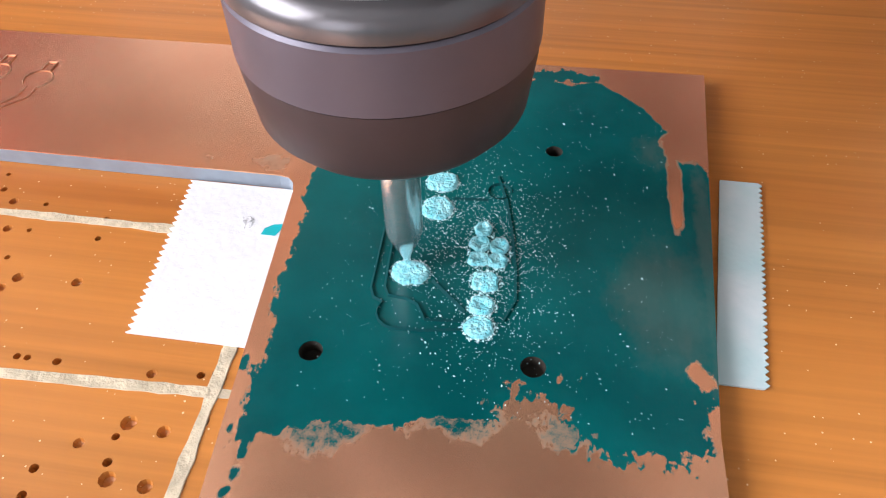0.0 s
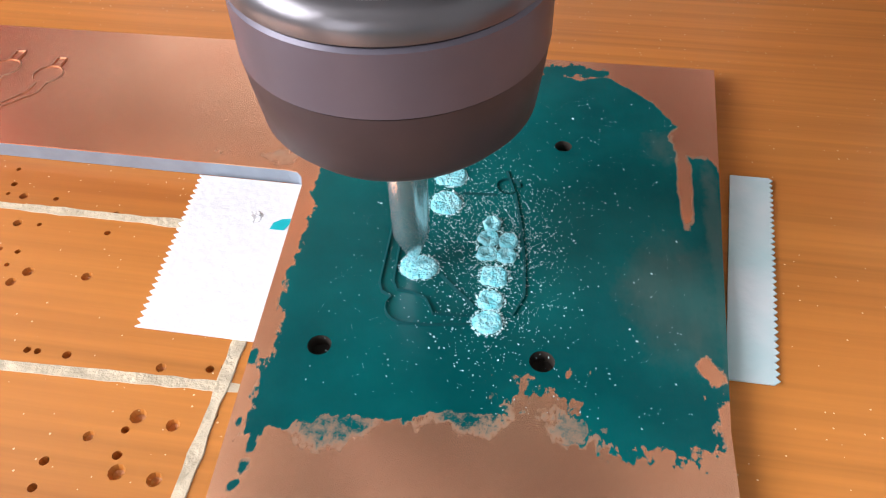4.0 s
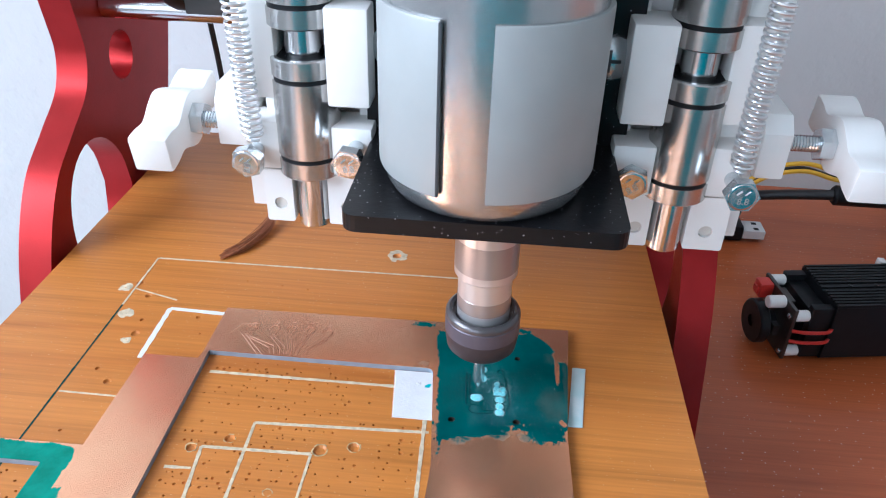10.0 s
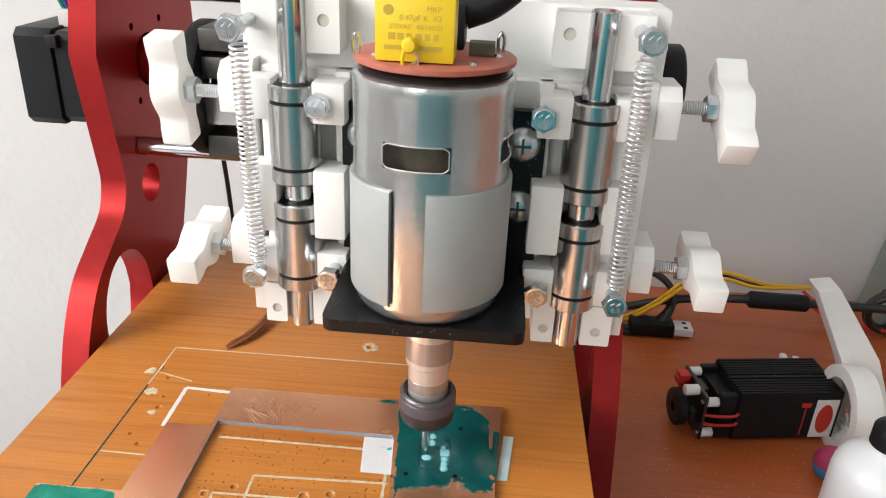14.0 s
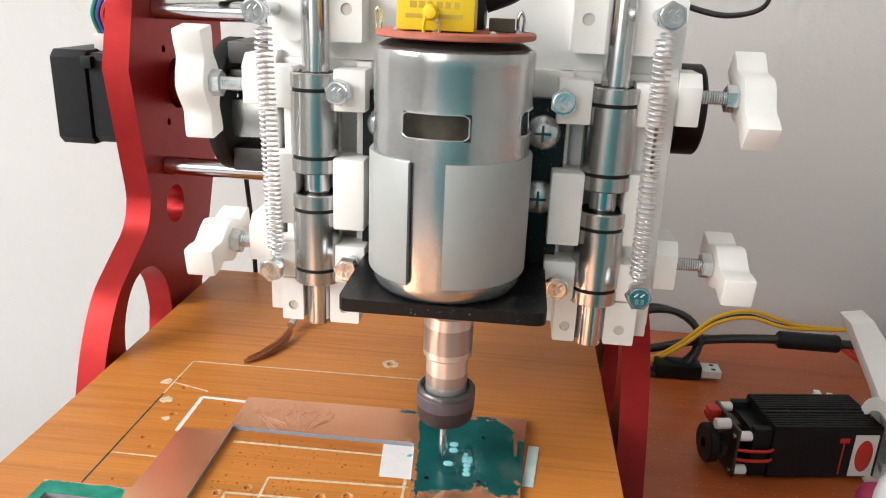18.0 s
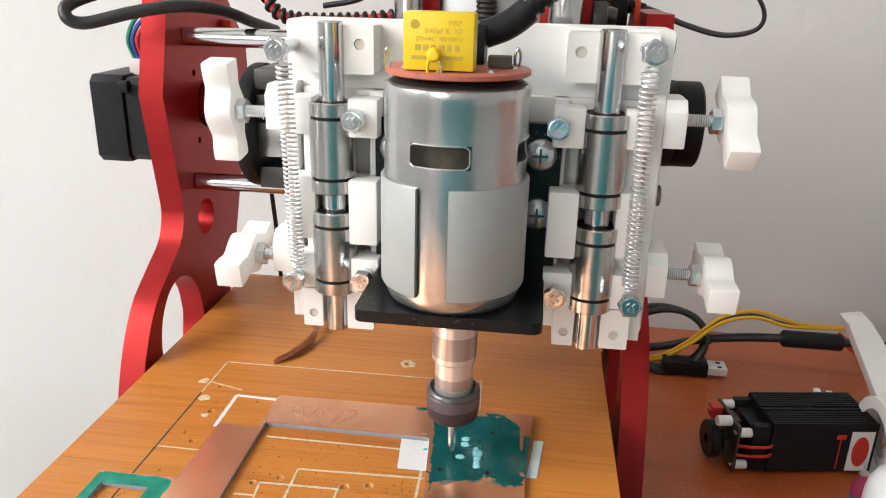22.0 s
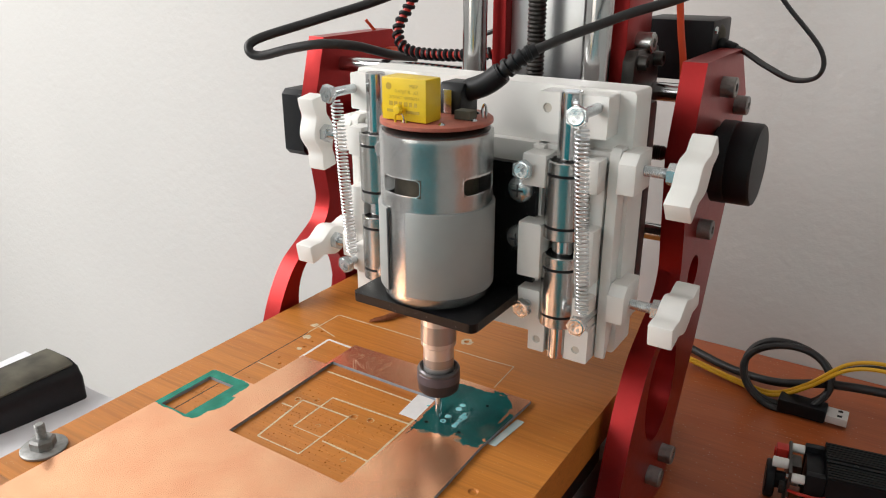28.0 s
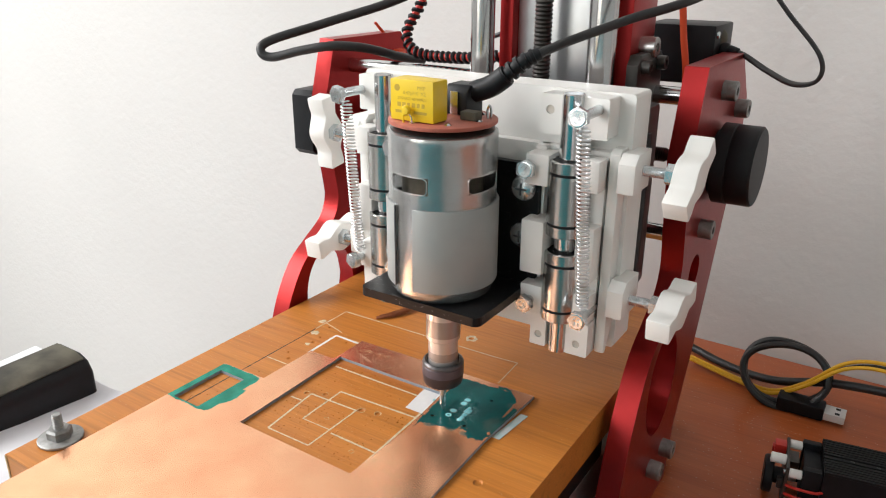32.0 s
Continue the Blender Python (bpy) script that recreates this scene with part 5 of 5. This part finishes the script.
    e = thing("limit_switch_box", 26, 130, 132, "dusty black electronics box on the column with a cable", "electronics box")
    part("case", box(-4, 31, 113, 146, 126, 153.5, 1.2), M_BLACK, e)
    part("glue_blob", lathe([(0, 2), (3, 1.5), (5, 0)], (31, 128, 146), "x", 14), M_DUSTY, e)
    part("screw", lathe([(0, 1), (1.6, 0.8), (1.8, 0)], (31, 117, 149), "x", 12), M_ZINC, e)


slides()


def cords():
    def cord(name, pts, r, material, label, category="cable", flat=1.0, group=""):
        line = glide(pts, 10)
        return solo(name, tube(line, r, 10, flat=flat), material, label, category, group=group, at=pts[0])
    cord("loop_cable", [(-100, 120, 185), (-130, 90, 163), (-160, 60, 150), (-180, 35, 141), (-182, 30, 135.5), (-176, 32, 133), (-160, 38, 137), (-145, 45, 139.5), (-134, 58, 138), (-128, 80, 132), (-126, 100, 128)], 2.4, M_RUBBER, "thick grey-black cable in a loose loop")
    cord("plug_cable", [(31, 126, 142), (42, 122, 140.5), (56, 112, 135), (70, 98, 132), (80.5, 87, 136), (79.5, 87, 146), (63, 92, 163), (44, 100, 184)], 1.5, M_RUBBER, "flat black cable curving to the electronics box", flat=0.6)
    k = thing("cable_boot", 33, 126, 141, "short black strain relief on the electronics box", "cable boot")
    part("boot", lathe([(0, 0), (3.4, 0), (3.2, 3), (2.4, 4), (2.6, 5), (2.0, 9), (0, 9)], (31, 126.3, 142.1), seg=16, turn=Vector((1, -0.3, -0.12)).to_track_quat("Z", "Y").to_matrix()), M_BLACK, k)
    w = thing("wrapped_cable", -100, 75, 138, "wire bundle in black spiral wrap across the top", "cable")
    path = glide([(-104, 92, 190), (-116, 84, 160), (-121, 78, 146), (-117, 76, 137.5), (-108, 76, 134.5), (-90, 74, 134.6), (-72, 72, 136), (-50, 74, 139)], 12)
    part("inner_wire", tube(path, 2.0, 8), M_WIRE_R, w, "red wire inside the wrap")
    fine, run, helix = glide(path, 8), 0.0, []
    for a, c in zip(fine, fine[1:]):
        d = c - a
        run += d.length
        d.normalize()
        u = d.cross(Vector((0.3, 1, 0.2))).normalized()
        helix.append(a + (u * math.cos(run * 1.7) + d.cross(u) * math.sin(run * 1.7)) * 2.1)
    part("spiral_wrap", tube(helix, 1.15, 7), M_BLACK, w)
    cord("thin_cable", [(-112, 130, 138), (-96, 130, 141), (-84, 128, 147), (-74, 128, 157), (-66, 130, 170)], 1.4, M_RUBBER, "thin black cable rising behind the rods")
    z = thing("cable_tie", -150, 100, 130, "bright orange cable tie round the bundle", "cable tie", group="cable ties")
    part("strap", tube([(-158, 118, 129), (-159, 112, 137), (-163, 104, 147)], 0.9, 6, flat=0.4), M_ORANGE, z)
    part("lock", box(-159.5, -153, 114, 121, 126.5, 131, 0.6), M_ORANGE, z)
    z = thing("cable_tie", 31, 70, 135, "bright orange cable tie hanging on the column", "cable tie", group="cable ties")
    part("strap", tube(glide([(31.5, 73, 116), (30.5, 71, 138), (29.5, 66, 152), (29, 60, 168)], 5), 1.6, 6, flat=0.35), M_ORANGE, z)
    solo("hanging_wire", tube(glide([(-140, 120, 48), (-139, 122, 24), (-137, 120, -10), (-136, 120, -60)], 6), 1.2, 8), M_RUBBER, "dark hanging wire pair behind the column", "cable", at=(-140, 120, 62))


cords()


# ---- desk things ----
def raised(build):
    """Builds things drawn for a lower desk top and sets them on the real one."""
    had = set(scene.objects)
    build()
    for ob in scene.objects:
        if ob not in had and ob.parent is None:
            ob.location += Vector((-0.006, -0.012, 0.012))


def laser():
    o = thing("laser_module", 135, 92, -70, "black finned laser module lying on its side on the desk", "laser module")
    section = [(76, -67.5), (77, -68.5), (105, -68.5), (106, -67.5), (106, -42.6)]
    for k in range(15):
        y = 105.4 - k * 2.0
        if k == 7:
            section += [(y, -42.6), (y, -41.9), (y - 1.9, -41.9), (y - 1.9, -42.6)]
        elif k != 8:
            section += [(y, -42.6), (y, -41.5), (y - 1.15, -41.5), (y - 1.15, -42.6)]
    part("heat_sink", prism(section + [(76, -42.6)], "x", 112.5, 163, 0), M_BLACK, o, smooth=False)
    for x in (125, 136, 153):
        part("sink_hole", rod(0.9, -41.95, -41.7, (x, 90.4, 0), "z", 14), M_RUBBER, o)
    # open end frame with a recess in its top
    part("end_frame", box(103.8, 112.4, 77, 81, -68, -43.6, 0.8), M_BLACK, o)
    part("end_frame", box(103.8, 112.4, 101, 105, -68, -43.6, 0.8), M_BLACK, o)
    part("end_block", box(104.6, 112.4, 81, 101, -67.6, -46.6, 0.6), M_BLACK, o)
    part("driver_board", box(96.6, 98.0, 77.4, 104.6, -69.0, -44.6, 0.2), M_DARKSTEEL, o, "thin driver board")
    part("component", box(98.0, 102.6, 88, 98, -54, -47.6, 0.5), M_DARKSTEEL, o)
    part("component", box(94.0, 96.6, 84, 89, -62, -57, 0.4), M_DARKSTEEL, o)
    for y, z in ((79.6, -48.6), (102.4, -46.8), (79.6, -66.2), (102.4, -66.2)):
        part("standoff", rod(2.3, 98.0, 103.9, (0, y, z), "x", 16, 0.4), M_WHITE, o, "white plastic spacer")
    for y, z in ((79.6, -48.6), (102.4, -46.8), (79.6, -66.2), (88.0, -60.0)):
        part("board_screw", rod(1.1, 95.6, 96.7, (0, y, z), "x", 12, 0.2), M_BOLT, o)
    part("standoff", rod(2.6, 89.5, 96.6, (0, 86.5, -46.4), "x", 16, 0.4), M_WHITE, o, "white plastic spacer")
    plug = part("connector", box(91, 96.6, 96, 102, -51.5, -45.0, 0.6), M_WIRE_R, o, "red plug")
    part("latch", box(90.2, 91.1, 97, 101, -50, -47, 0.2), M_WIRE_R, plug)
    part("focus_ring", lathe([(2.5, 87.6), (8.6, 87.6), (9.3, 88.3), (9.3, 91.4), (8.6, 92.0), (4.2, 92.0), (4.2, 96.6)], (0, 91, -59.2), "x", 40), M_BLACK, o, "black focusing ring")
    part("sticker", box(150.5, 161.5, 75.6, 75.9, -67, -45.5, 0.0), M_STICKER, o)
    q = lathe([(0, 75.4), (4.2, 75.4), (4.2, 75.55), (0, 75.55)], (0, 0, 0), "y", 32)
    q.transform(Matrix.Translation((156, 0, -56.3)) @ Matrix.Diagonal((0.95, 1, 1.95, 1)))
    part("warning_mark", q, M_WIRE_R, o)
    part("warning_mark", box(143.5, 148, 75.6, 75.9, -49.6, -47.2, 0), M_WIRE_R, o)
    part("warning_mark", box(145.5, 146.0, 75.6, 75.9, -66, -49.6, 0), M_WIRE_R, o)
    for z in (-53.6, -58.6):
        part("wire", tube(glide([(97.5, 77, z - 0.6), (102, 74.4, z + 0.4), (110, 74.0, z + 0.6), (113.5, 76.6, z + 0.2)], 5), 0.75, 7), M_WIRE_R, o)

    o.location += Vector((-0.001, 0.008, 0))
    o.rotation_euler = (0, 0, radians(9))


laser()


def arm():
    o = thing("printed_arm", 185, 104, -82, "white plastic arm with a round ring, on the desk", "plastic bracket")
    part("ring_body", lathe([(15, 166.5), (21, 166.5), (21, 178), (15, 178)], (0, 98, -61), "x", 48), M_WHITE, o)
    bar = prism([(160, -17), (171, -15.5), (191, -45), (200, -79), (184, -80), (173, -47)], "y", 98, 112, 1.0)
    for v in bar.verts:
        v.co.y += (v.co.z + 80) * 0.55
    part("arm_bar", bar, M_WHITE, o)
    part("foot", box(176, 200, 92, 118, -81.8, -77, 0.8), M_WHITE, o)
    part("foot_screw", lathe([(0, -73), (3, -73.4), (3.6, -77)], (190, 98, 0), seg=20), M_BOLT, o)
    part("clip", box(150.5, 153.5, 130, 134, -64, -54.5, 0.6), M_WHITE, o)
    part("clip", box(157, 160, 130, 134, -64, -55.5, 0.6), M_WHITE, o)


raised(arm)


def bottle():
    o = thing("squeeze_bottle", 158, 38, -82, "milky white plastic squeeze bottle with a black cap", "bottle")
    c = (158, 38, -82)
    part("body", lathe([(0, 0), (16.6, 0), (17.8, 1.4), (17.9, 31), (17.4, 35), (15.6, 39), (12.4, 42), (8.4, 44.6), (7.0, 46.2), (7.0, 49), (0, 49)], c, seg=48), M_BOTTLE, o)
    part("cap", lathe([(0, 47.6), (7.8, 47.6), (7.8, 55), (7.0, 56.2), (2.6, 58.5), (1.4, 66), (0, 66)], c, seg=32), M_BLACK, o)
    e = thing("rubber_ball", 159, 73, -82, "small magenta and blue rubber ball on the desk", "ball")
    part("upper_half", lathe([(8, 8), (8, 10), (6.5, 13.5), (3.5, 15.6), (0, 16.3)], (159, 73, -82), seg=28), M_PINK, e)
    part("lower_half", lathe([(0, 0), (4.5, 1), (7.3, 4), (8.05, 8), (8, 8.2)], (159, 73, -82), seg=28), M_BLUE, e)


raised(bottle)


def desk_wires():
    for i, (dz, mt) in enumerate(((0, M_WIRE_Y), (1.4, M_WIRE_Y), (-0.6, M_RUBBER))):
        pts = [(26, 212 + i, -78 + dz), (58, 202 + i, -79 + dz), (80, 196 + i * 1.5, -78 + dz), (98, 194 + i * 2, -66 + dz), (116, 192 + i * 2, -48 + dz * 2), (134, 192 + i * 3, -43 + dz * 2), (152, 195 + i * 3, -48 + dz * 2), (168, 203 + i, -52 + dz), (210, 217, -56)]
        solo("yellow_wire" if i < 2 else "black_wire", tube(glide(pts, 8), 1.15, 8), mt, "%s wire running along the wall" % ("yellow" if i < 2 else "black"), "wire", group="desk wires", at=pts[0])
    pts = [(20, 232, -79), (50, 218, -79), (80, 206, -74), (112, 197, -61), (150, 190, -54), (186, 190, -54), (205, 192, -55), (240, 200, -60), (300, 210, -76)]
    o = thing("barrel_cable", 152, 190, -54, "black cable with an inline barrel joint", "cable")
    part("cord", tube(glide(pts, 8), 2.6, 10), M_RUBBER, o)
    part("joint", rod(5.0, 150, 184, (0, 190, -54), "x", 24, 1.2), M_BLACK, o)
    u = thing("usb_cable", 100, 200, -76, "coiled black cable with a metal data plug", "cable")
    q = [(86 + 24 * math.cos(a), 193 + 9 * math.sin(a) + a * 0.7, -63 + 17 * math.sin(a) + 1.2 * math.sin(2.3 * a)) for a in (k * 0.42 for k in range(31))]
    part("coil", tube(glide(q, 3), 2.1, 9), M_RUBBER, u)
    part("plug", box(85, 111, 185, 197, -81.5, -73, 1.6), M_BLACK, u)
    shell = part("contact_shell", box(111, 122, 185.5, 196.5, -79.8, -75.3, 0.3), M_STICKER, u, "pale metal plug shell")
    for y in (188.2, 193.8):
        part("shell_slot", box(116.5, 119, y - 1.1, y + 1.1, -75.4, -75.2, 0), M_BLACK, shell)


raised(desk_wires)


def right_things():
    o = thing("storage_case", 262, 214, -70, "grey-green upright case at the back of the desk", "case")
    part("case_body", prism([(238, -70), (330, -70), (330, 60), (252, 60)], "y", 205, 240, 2), M_GREYGREEN, o)
    w = thing("ventilator_coil", 232, 196, -70, "coiled black cable with red wires by the case", "cable")
    part("coil", tube(glide([(236 + 12 * math.cos(a), 196 + a * 0.5, -55 + 12 * math.sin(a)) for a in (k * 0.5 for k in range(30))], 3), 2.2, 8), M_RUBBER, w)
    for i in range(2):
        part("wire", tube(glide([(190, 214, -52 - i * 4), (205, 206, -62 - i * 3), (222, 200, -66 - i * 2), (240, 196, -66)], 5), 1.1, 7), M_WIRE_R, w, "red wire")


right_things()


def left_things():
    o = thing("armchair", -410, -180, -400, "black padded chair arm with a dusty top beside the machine", "chair")
    part("armrest", prism([(-432, -166), (-388, -166), (-385, -158), (-385, -124), (-390, -115), (-400, -111), (-424, -111), (-434, -118), (-436, -158)], "y", -380, 20, 4, 3), M_BLACK, o)
    part("dusty_top", prism([(-424, -110.9), (-400, -110.9), (-391, -114.4), (-390, -112.6), (-400, -109.4), (-424, -109.4)], "y", -376, 16, 0.4), M_DUSTY, o)
    part("arm_post", box(-425, -398, -330, -290, -400, -166, 3), M_BLACK, o)
    part("arm_post", box(-425, -398, -60, -20, -400, -166, 3), M_BLACK, o)
    o.location += Vector((0.004, 0, 0.007))
    q = bmesh.new()
    bmesh.ops.create_grid(q, x_segments=50, y_segments=50, size=0.5)
    for v in q.verts:
        v.co = Vector((-335 + v.co.x * 290, -252 + v.co.y * 560, -131 + 9 * noise.noise(Vector((v.co.x * 5, v.co.y * 5, 2)))))
    g = bmesh.ops.extrude_face_region(q, geom=list(q.faces))
    for v in g["geom"]:
        if isinstance(v, bmesh.types.BMVert):
            v.co.z = -400
    solo("white_bedding", q, M_CLOTH, "rumpled white cloth covering a seat beside the desk", "cloth", at=(-335, -252, -400))
    r = thing("bed_rail", 20, -20, -60, "aluminium rail under the bed", "rail", group="bed rails")
    part("profile", box(8, 27, -160, 120, -52, -30, 1), M_ALU, r)
    part("slider", box(8, 27, -60, 20, -30, -18.2, 1), M_BLACK, r)
    r = thing("bed_rail", -150, -20, -60, "aluminium rail under the bed", "rail", group="bed rails")
    part("profile", box(-152, -133, -160, 120, -52, -30, 1), M_ALU, r)
    part("slider", box(-152, -133, -60, 20, -30, -18.2, 1), M_BLACK, r)
    solo("rail_foot", box(-150, 30, 100, 130, -70, -30, 1), M_BLACK, "black cross beam under the bed rails", "machine frame", at=(-60, 115, -70))
    solo("rail_foot", box(-150, 30, -158, -140, -70, -52, 1), M_BLACK, "black cross beam under the bed rails", "machine frame", at=(-60, -150, -70))


left_things()


def motions():
    """The bed slides along y; the carriage goes along x and z; the last pad's crumbs come up in turn."""
    for ob in MOVES_TABLE:
        x, y, z = ob.location
        walk(ob, [(t, pose(x, y + s * MM, z)) for t, s, _, _ in SLIDE])
    for ob in MOVES_HEAD:
        x, y, z = ob.location
        walk(ob, [(t, pose(x + a * MM, y, z + b * MM)) for t, _, a, b in SLIDE])
    for ob, when in CRUMBS:
        x, y, z = ob.location
        walk(ob, [(t, pose(x, y + s * MM, z - (0.0006 if t < when else 0.0))) for t, s, _, _ in SLIDE])


motions()
